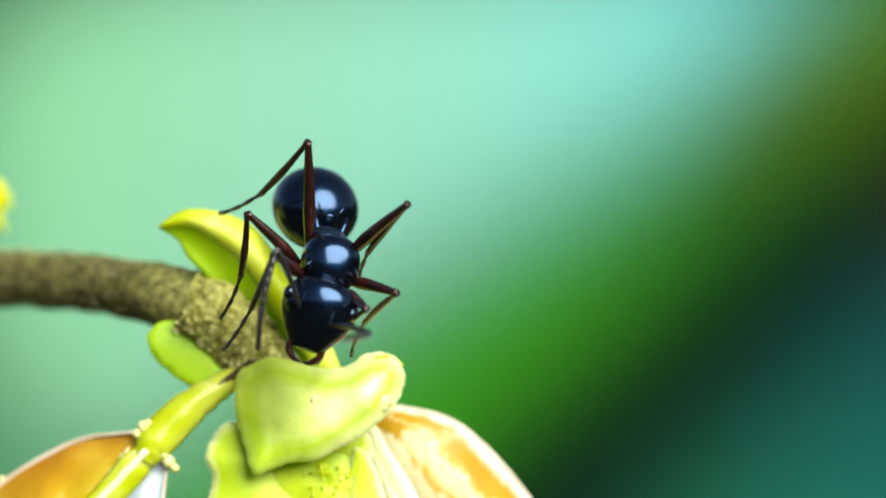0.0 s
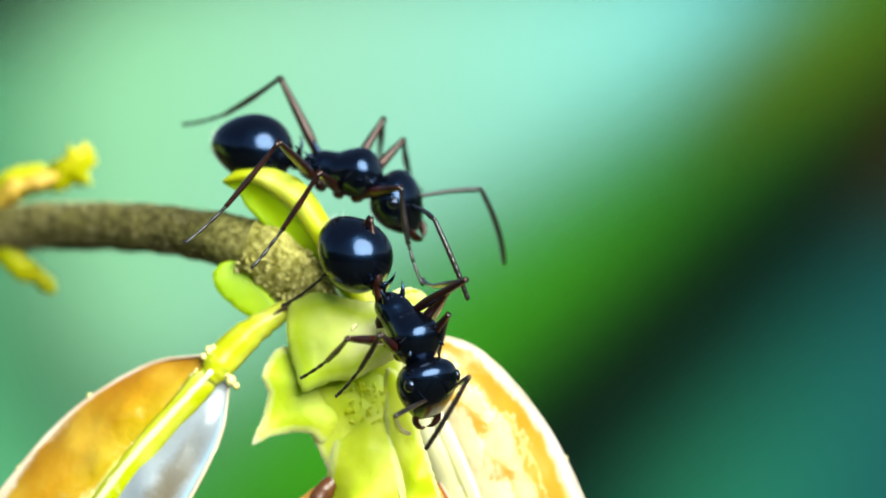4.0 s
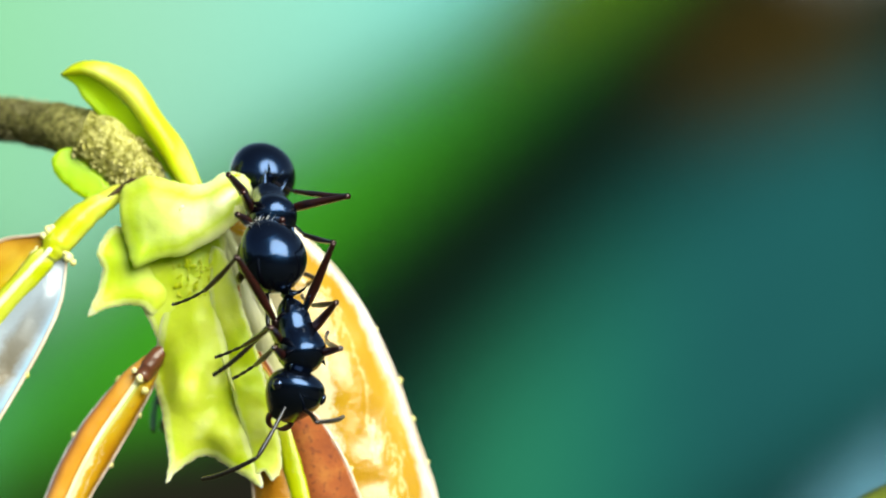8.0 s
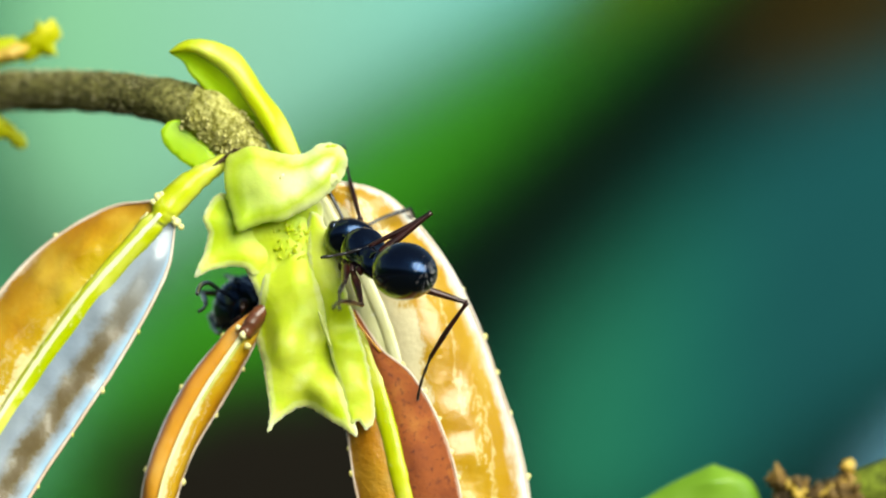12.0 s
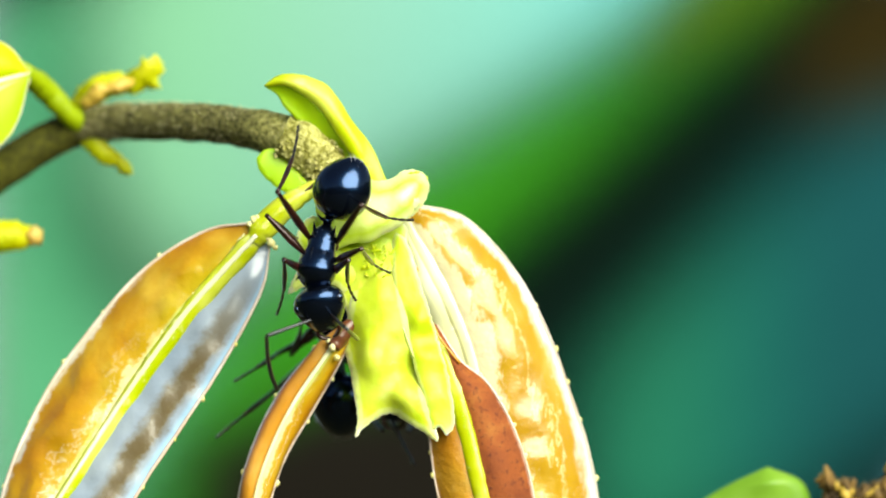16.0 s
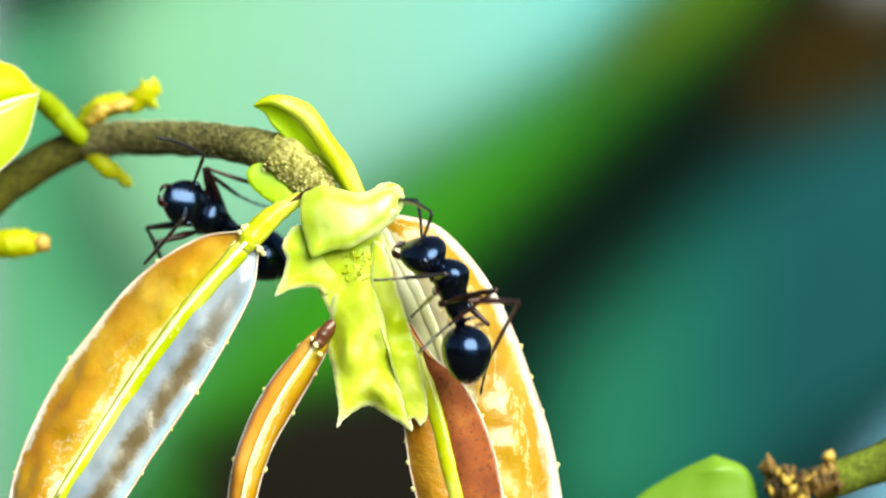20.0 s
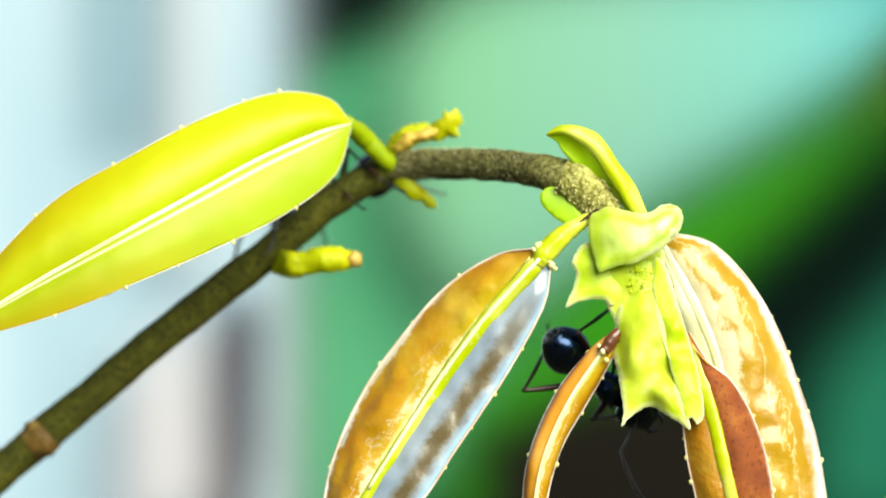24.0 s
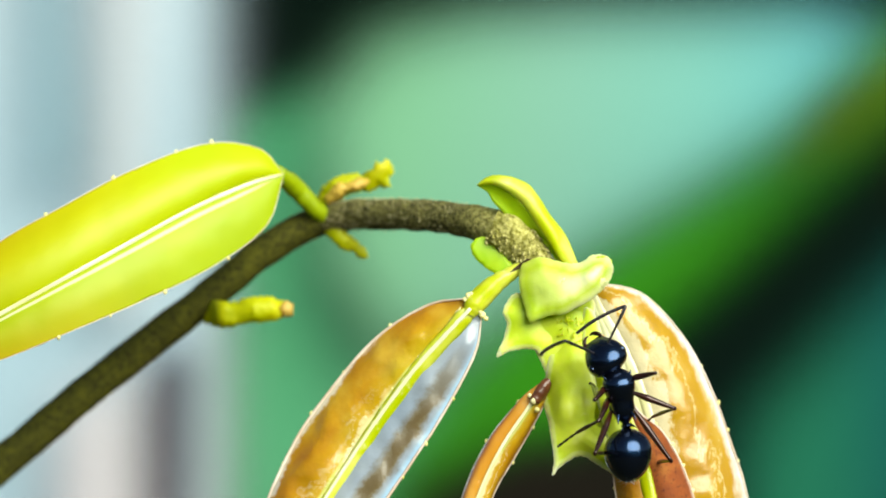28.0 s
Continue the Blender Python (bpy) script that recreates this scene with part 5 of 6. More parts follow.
# seconds; middle of abdomen, thorax and head (x, depth, height in millimetres); way of the back
ANT_TABLES = [
    ("glossy black ant with dark red legs, walking down the shoot", [
        (0, -2.91, -1.05, 6.92, -2.50, -3.60, 5.69, -2.81, -4.83, 4.09, 0.25, -0.58, 0.78),
        (0.5, -2.79, -1.06, 6.99, -2.35, -3.60, 5.75, -2.64, -4.83, 4.15, 0.25, -0.58, 0.78),
        (1, -2.99, -1.01, 6.80, -2.66, -3.60, 5.64, -3.20, -4.92, 4.18, 0.26, -0.55, 0.80),
        (1.5, -3.09, -1.03, 6.72, -2.94, -3.60, 5.47, -3.23, -5.07, 4.09, 0.16, -0.54, 0.82),
        (2, -3.52, -0.91, 6.20, -3.55, -3.60, 5.23, -3.85, -5.12, 3.90, 0.01, -0.48, 0.88),
        (2.5, -3.83, -0.95, 6.31, -3.95, -3.60, 5.25, -4.06, -5.03, 3.79, 0.00, -0.53, 0.85),
        (4.5, -2.18, -3.60, 3.25, -0.46, -3.60, 1.10, 0.24, -3.60, -0.79, 0.52, -0.80, 0.31),
        (5, -1.31, -4.00, 2.97, 0.28, -4.00, 0.57, 0.63, -4.00, -1.46, 0.55, -0.80, 0.24),
        (5.5, -0.32, -4.20, 2.56, 0.66, -4.20, -0.05, 0.86, -4.20, -2.00, 0.55, -0.82, 0.14),
        (6, -0.46, -4.40, 2.43, 0.44, -4.40, 0.23, 0.34, -4.40, -1.50, 0.48, -0.87, 0.10),
        (6.5, -0.27, -4.40, 1.91, 0.64, -4.40, -0.47, 0.84, -4.40, -2.03, 0.48, -0.87, 0.13),
        (7, -0.01, -4.50, 1.53, 0.91, -4.50, -0.91, 1.18, -4.50, -2.68, 0.48, -0.87, 0.14),
        (7.5, -0.39, -4.50, 1.25, 0.61, -4.50, -1.38, 0.70, -4.50, -3.37, 0.47, -0.87, 0.11),
        (8, 0.07, -4.50, 0.48, 0.94, -4.50, -2.13, 0.76, -4.50, -4.28, 0.48, -0.88, 0.07),
        (8.3, -0.14, -4.30, 0.38, 1.30, -4.30, -2.15, 1.75, -4.30, -3.78, 0.51, -0.83, 0.23),
        (8.6, -0.86, -5.30, -0.66, 0.83, -3.90, -0.90, 1.30, -2.40, -1.80, 0.75, -0.60, 0.30),
        (9, 1.00, -4.90, -0.25, 2.35, -3.90, -0.47, 2.65, -2.50, -1.20, 0.75, -0.60, 0.30),
        (9.3, 0.26, -5.20, -0.40, 1.65, -3.80, -1.91, 2.07, -3.00, -3.43, 0.80, -0.58, 0.10),
        (9.5, 1.12, -6.02, -0.81, 1.38, -3.80, -2.59, 1.29, -1.95, -3.45, 0.89, -0.27, -0.36),
        (10, 0.73, -5.41, -0.82, 2.20, -3.80, -2.68, 3.01, -3.80, -4.30, 0.70, -0.70, 0.13),
        (10.5, 0.54, -3.80, -0.72, 2.42, -3.80, -2.60, 3.14, -3.80, -4.31, 0.57, -0.71, 0.41),
        (11, 0.66, -3.80, -0.88, 2.55, -3.80, -2.95, 3.36, -3.80, -4.68, 0.57, -0.71, 0.41),
        (11.5, 1.93, -5.59, -1.73, 2.25, -3.40, -3.54, 2.31, -1.84, -4.85, 0.98, -0.19, -0.11),
        (12, 1.58, -5.80, -1.45, 0.14, -3.40, -0.87, -0.46, -1.58, -0.17, 0.32, -0.13, 0.94),
        (12.5, 1.72, -3.60, -2.40, 1.09, -3.60, -0.18, -0.10, -3.60, 1.24, 0.71, -0.61, 0.35),
        (14.5, -0.41, -4.50, 0.41, -2.87, -4.50, 2.35, -4.30, -4.50, 3.08, 0.36, -0.77, 0.53),
        (15, -1.80, -4.20, 2.37, -4.39, -4.20, 3.05, -6.26, -4.20, 2.41, 0.01, -0.54, 0.84),
        (15.5, -2.88, -4.20, 3.40, -4.83, -4.20, 1.49, -5.64, -4.20, -0.33, -0.36, -0.89, 0.27),
        (16, -3.78, -4.20, 2.52, -4.74, -4.20, -0.17, -4.71, -4.20, -2.12, -0.12, -0.99, 0.02),
        (16.5, -4.04, -4.20, 0.60, -3.12, -4.20, -1.85, -2.20, -4.20, -3.61, 0.14, -0.99, 0.06),
        (17, -2.03, -4.30, -2.51, -2.17, -4.30, -5.10, -2.68, -4.30, -7.44, -0.01, -1.00, 0.00),
        (17.5, -1.27, -4.20, -3.41, -0.71, -4.20, -5.74, -0.24, -2.98, -7.30, 0.20, -0.95, -0.25),
        (18, -0.22, -6.24, -6.02, -0.08, -3.60, -7.11, -0.04, -1.68, -7.78, 0.35, 0.33, 0.88),
        (18.5, -0.07, -5.88, -6.47, -1.31, -3.40, -7.18, -2.22, -1.82, -8.10, -0.40, 0.15, 0.91),
        (19, -0.43, -5.60, -8.16, 1.49, -3.60, -7.47, 2.18, -1.79, -6.84, 0.36, -0.51, 0.78),
        (19.5, 0.98, -3.80, -7.15, 2.41, -3.80, -5.11, 2.57, -3.80, -3.73, 0.41, -0.89, -0.19),
        (20, 2.02, -3.80, -4.20, 1.43, -3.80, -1.20, 0.20, -3.80, 0.29, 0.80, -0.51, 0.32),
        (20.5, 0.08, -4.20, 1.45, -0.76, -4.20, 4.13, -1.62, -2.73, 5.26, 0.26, -0.86, 0.45),
        (21, -2.67, -6.08, 4.91, -3.83, -3.60, 5.74, -4.56, -1.73, 6.12, -0.05, -0.29, 0.96),
        (21.3, -3.85, -5.26, 5.80, -4.70, -3.00, 7.33, -5.19, -1.32, 8.38, 0.17, -0.50, 0.85),
        (21.6, -3.02, -5.02, 6.78, -4.28, -2.60, 7.64, -4.94, -0.73, 8.13, 0.00, -0.30, 0.95),
        (22, -4.00, -1.96, 7.83, -5.46, 0.50, 7.75, -7.05, 1.72, 7.36, -0.26, -0.09, 0.96),
        (22.5, -6.05, -0.63, 7.62, -7.56, 1.80, 7.75, -9.22, 2.93, 7.37, -0.21, -0.11, 0.97),
        (23.2, -6.65, -0.13, 6.80, -8.31, 2.20, 6.65, -10.02, 3.27, 6.34, -0.22, -0.08, 0.97),
        (23.8, -12.79, 8.00, 4.95, -14.34, 8.00, 4.30, -16.15, 8.00, 3.40, -0.42, 0.10, 0.90),
        (24.5, -19.85, 12.50, 2.99, -22.47, 12.50, 1.98, -24.30, 12.50, 1.60, -0.46, 0.21, 0.86),
        (25, -21.73, 12.50, 0.86, -22.78, 12.50, 0.83, -24.40, 12.50, 1.20, -0.49, 0.30, 0.82),
        (25.5, -27.80, 9.90, -2.29, -28.53, 12.50, -3.21, -29.50, 12.50, -4.65, -0.80, 0.01, 0.59),
        (26, -28.57, 12.50, -6.17, -29.61, 12.50, -8.40, -30.53, 12.50, -10.23, -0.84, -0.35, 0.41),
        (27, -30.64, 12.50, -11.14, -32.48, 12.50, -13.24, -34.31, 12.50, -15.07, -0.69, -0.31, 0.65),
        (28, -30.05, 12.50, -10.17, -31.89, 12.50, -12.27, -33.72, 12.50, -14.11, -0.69, -0.31, 0.65),
    ]),
    ("black ant with red-brown legs following over the stem", [
        (0, -18.23, 4.50, 6.13, -16.63, 4.50, 6.42, -15.33, 4.50, 6.56, -0.14, -0.29, 0.95),
        (1.5, -16.39, 4.50, 8.40, -14.78, 4.50, 8.55, -13.47, 4.50, 8.69, -0.10, -0.29, 0.95),
        (2, -16.94, 4.50, 8.14, -15.30, 4.50, 8.41, -14.14, 4.50, 8.63, -0.17, -0.29, 0.94),
        (2.5, -14.60, 4.50, 8.12, -12.38, 4.50, 8.48, -11.08, 4.50, 8.83, -0.19, -0.30, 0.93),
        (4.5, -4.11, -1.16, 7.08, -1.51, -1.60, 5.97, -0.19, -1.60, 4.39, 0.44, -0.53, 0.72),
        (5, -3.12, -1.74, 6.30, -0.64, -2.20, 4.95, -0.22, -2.20, 3.46, 0.52, -0.58, 0.63),
        (5.5, -2.87, -2.40, 6.56, -0.52, -2.40, 4.68, 0.00, -2.40, 3.18, 0.62, -0.57, 0.53),
        (6, -1.50, -0.55, 5.33, -0.82, -2.60, 3.46, -0.46, -2.60, 2.01, 0.66, -0.52, 0.53),
        (6.5, -1.54, -0.62, 4.98, 0.04, -2.60, 3.66, 0.00, -2.60, 1.93, 0.56, -0.54, 0.63),
        (7, -0.74, -0.09, 3.91, 0.18, -2.60, 2.91, -0.10, -2.60, 1.26, 0.59, -0.51, 0.63),
        (7.5, -0.50, -0.02, 3.91, -0.37, -2.60, 2.69, -0.59, -2.60, 1.18, 0.51, -0.63, 0.58),
        (8, -0.27, 0.01, 3.18, 0.07, -2.60, 2.06, -0.21, -2.60, 0.48, 0.53, -0.60, 0.59),
        (8.3, 0.22, 0.16, 1.97, 0.33, -2.40, 0.70, 0.05, -2.40, -0.99, 0.54, -0.65, 0.53),
        (8.6, -0.92, 0.20, 0.96, -0.85, 0.20, -1.40, -0.88, 0.20, -3.19, 0.53, -0.85, 0.00),
        (9, -1.05, 0.30, 1.05, -0.90, 0.30, -1.42, -1.00, 0.30, -2.75, 0.52, -0.86, -0.03),
        (9.5, 0.06, 0.40, 1.31, -0.42, 0.40, -1.06, -0.76, 1.58, -2.69, 0.49, -0.80, -0.34),
        (10, 0.00, -0.95, 1.96, -0.77, 1.40, 0.53, -1.51, 3.06, -0.40, 0.74, 0.52, 0.42),
        (10.5, -0.82, 0.80, 0.76, -1.07, 0.80, -0.90, -2.05, 1.96, -2.26, 0.70, -0.52, -0.49),
        (11, -1.17, 0.60, 0.38, -1.40, 0.60, -1.43, -2.09, 1.70, -3.01, 0.84, -0.40, -0.36),
        (11.5, -1.38, 1.40, -0.03, -1.50, 1.40, -2.01, -1.70, 1.40, -3.90, 0.43, 0.90, -0.04),
        (12, -1.67, 3.00, -0.57, -1.67, 3.00, -2.57, -1.77, 3.00, -4.57, 0.20, 0.98, -0.00),
        (14.5, -1.99, 3.20, -0.64, -1.88, 3.20, -2.95, -1.88, 3.20, -4.95, 0.00, 1.00, 0.00),
        (15.5, -2.04, 3.20, -1.15, -1.83, 3.20, -3.40, -1.83, 3.20, -5.33, 0.00, 1.00, 0.00),
        (17, -2.10, 3.20, -0.85, -2.10, 3.20, -3.24, -2.10, 3.20, -5.10, 0.00, 1.00, 0.00),
        (20, -2.00, 3.20, -0.49, -2.00, 3.20, -2.78, -2.00, 3.20, -4.55, 0.00, 1.00, 0.00),
        (22.5, -1.98, 3.20, -0.30, -1.98, 3.20, -2.51, -1.98, 3.20, -4.17, 0.00, 1.00, 0.00),
        (24.5, -1.77, 3.20, -0.42, -1.77, 3.20, -2.46, -1.77, 3.20, -4.19, 0.00, 1.00, 0.00),
        (26, -1.84, 3.20, -0.41, -1.84, 3.20, -2.45, -1.84, 3.20, -4.21, 0.00, 1.00, 0.00),
        (28, -1.75, 3.20, -0.35, -1.75, 3.20, -2.39, -1.75, 3.20, -4.15, 0.00, 1.00, 0.00),
    ]),
    ("black ant climbing on the underside of the shoot", [
        (0, -2.84, 3.00, -4.04, -3.13, 3.00, -6.08, -3.27, 3.00, -7.67, 0.00, 1.00, 0.00),
        (7, -1.38, 3.00, -3.33, -1.75, 3.00, -5.34, -1.93, 3.00, -6.99, 0.00, 1.00, 0.00),
        (7.5, -1.51, 3.00, -2.15, -2.25, 3.00, -4.37, -2.99, 3.00, -5.85, 0.00, 1.00, 0.00),
        (8, -0.87, 3.00, -1.20, -1.61, 3.00, -2.69, -2.36, 3.00, -4.00, 0.00, 1.00, 0.00),
        (8.6, -2.39, 3.00, -0.93, -3.71, 3.00, -1.87, -4.56, 3.00, -2.43, -0.15, 0.96, 0.22),
        (9, -1.94, 3.00, -1.29, -2.85, 3.00, -1.80, -3.61, 4.86, -2.14, 0.43, 0.67, 0.61),
        (9.5, -2.44, 3.00, -1.35, -3.40, 3.00, -1.83, -4.07, 4.92, -2.02, 0.49, 0.63, 0.60),
        (10, -1.31, 3.00, -1.36, -2.24, 3.00, -1.71, -3.09, 4.83, -2.04, 0.48, 0.67, 0.57),
        (10.5, -2.24, 3.00, -1.48, -3.51, 3.00, -1.87, -4.58, 1.29, -2.15, -0.62, 0.75, 0.23),
        (11, -2.29, 3.00, -1.43, -3.51, 3.00, -1.92, -4.57, 1.31, -2.34, -0.64, 0.63, 0.44),
        (11.5, -2.69, 3.00, -1.32, -3.84, 3.00, -1.81, -4.92, 1.32, -2.25, -0.65, 0.63, 0.43),
        (12, -2.27, 3.00, -1.37, -3.35, 3.00, -1.97, -4.41, 1.33, -2.45, -0.68, 0.63, 0.38),
        (12.5, -2.89, 5.61, -1.19, -3.90, 3.00, -1.79, -4.71, 4.83, -2.20, -0.52, 0.78, 0.34),
        (14.5, -3.04, 6.17, -1.58, -3.67, 3.40, -1.90, -4.26, 1.45, -2.07, -0.47, 0.21, -0.86),
        (15, -3.29, 6.19, -2.21, -3.88, 3.40, -2.47, -4.48, 1.46, -2.68, -0.46, 0.20, -0.86),
        (15.5, -3.54, 3.00, -3.40, -4.40, 3.00, -2.11, -4.72, 4.91, -1.47, 0.18, 0.75, -0.64),
        (16, -4.02, 3.00, -5.47, -4.24, 3.00, -3.31, -4.45, 3.00, -1.58, 0.00, 1.00, 0.00),
        (16.5, -3.95, 5.59, -5.23, -4.78, 3.00, -4.35, -5.53, 1.25, -3.61, -0.62, 0.46, 0.63),
        (17, -4.14, 6.32, -6.65, -4.45, 3.60, -5.81, -4.75, 1.83, -4.83, -0.53, 0.38, 0.76),
        (17.5, -4.94, 3.00, -4.84, -5.61, 3.00, -3.72, -6.50, 3.00, -3.50, 0.02, 1.00, 0.03),
        (17.7, -4.31, 5.68, -3.68, -5.21, 3.00, -3.23, -6.67, 3.00, -3.45, -0.61, 0.58, 0.53),
        (18, -4.61, 3.00, -2.92, -5.62, 3.00, -1.79, -6.41, 3.00, -0.44, -0.07, 1.00, -0.05),
        (18.5, -4.62, 3.00, -2.73, -5.88, 3.00, -1.58, -6.79, 3.00, 0.24, -0.07, 1.00, -0.05),
        (19, -5.07, 2.00, -2.20, -6.76, 2.00, -0.07, -8.38, 2.00, 1.80, -0.27, -0.94, -0.22),
        (19.3, -5.67, 2.60, -1.04, -7.23, 2.60, 0.31, -8.63, 2.60, 1.75, -0.11, -0.99, -0.11),
        (19.6, -5.58, 2.80, -0.82, -7.50, 2.80, 0.35, -9.38, 2.80, 1.33, 0.01, -1.00, 0.02),
        (20, -6.42, 2.90, 0.06, -8.41, 2.90, 1.45, -9.80, 1.71, 2.35, 0.39, -0.92, 0.10),
        (20.2, -8.37, 2.68, 2.84, -8.20, 0.00, 1.84, -8.01, -1.65, 0.65, -0.45, -0.43, 0.78),
        (20.4, -7.97, -0.10, 2.90, -7.69, -2.40, 1.23, -7.16, -2.40, -0.53, -0.23, -0.83, 0.51),
        (20.8, -7.67, -3.00, 2.60, -7.19, -3.00, 0.00, -6.30, -3.00, -1.88, -0.04, -1.00, -0.01),
        (21, -7.24, -3.20, 1.84, -6.91, -3.20, -1.14, -5.84, -3.20, -3.13, -0.04, -1.00, -0.01),
        (21.3, -6.95, -2.20, 1.36, -7.07, -2.20, -1.76, -6.80, -2.20, -3.89, -0.09, -1.00, -0.00),
        (21.6, -5.48, -1.60, -0.01, -6.19, -1.60, -2.19, -6.00, -0.56, -3.94, -0.17, -0.96, -0.23),
        (22, -6.30, -2.31, -0.49, -6.53, -0.60, -2.77, -6.11, 0.78, -4.21, -0.10, -0.76, -0.64),
        (22.5, -6.43, -2.27, -2.18, -5.80, -0.10, -3.94, -4.19, -0.10, -5.45, 0.21, -0.88, -0.43),
        (24.5, -5.98, 3.00, -3.56, -4.39, 3.00, -5.13, -2.29, 3.00, -6.97, -0.04, -1.00, -0.05),
        (25, -5.30, 3.00, -3.55, -4.31, 3.00, -5.77, -3.99, 3.00, -8.00, -0.75, 0.62, -0.22),
        (25.5, -4.32, 4.51, -5.96, -3.30, 2.00, -6.88, -2.33, 0.39, -7.66, -0.26, -0.47, 0.84),
        (26, -3.99, -0.98, -8.61, -1.57, -2.40, -8.01, -0.79, -2.40, -6.62, -0.40, -0.92, -0.01),
        (26.5, -1.86, -3.20, -8.09, -0.52, -3.20, -5.86, -0.10, -3.20, -4.08, 0.17, -0.98, -0.07),
        (27, -0.85, -4.00, -7.42, -0.06, -4.00, -4.33, -0.04, -4.00, -2.39, 0.10, -1.00, -0.02),
        (27.5, -0.55, -4.00, -6.73, 0.08, -4.00, -3.48, 0.26, -4.00, -1.54, 0.10, -1.00, -0.02),
        (28, 0.13, -4.00, -6.51, -0.23, -4.00, -3.15, -0.97, -4.00, -1.32, 0.10, -1.00, 0.02),
    ]),
]

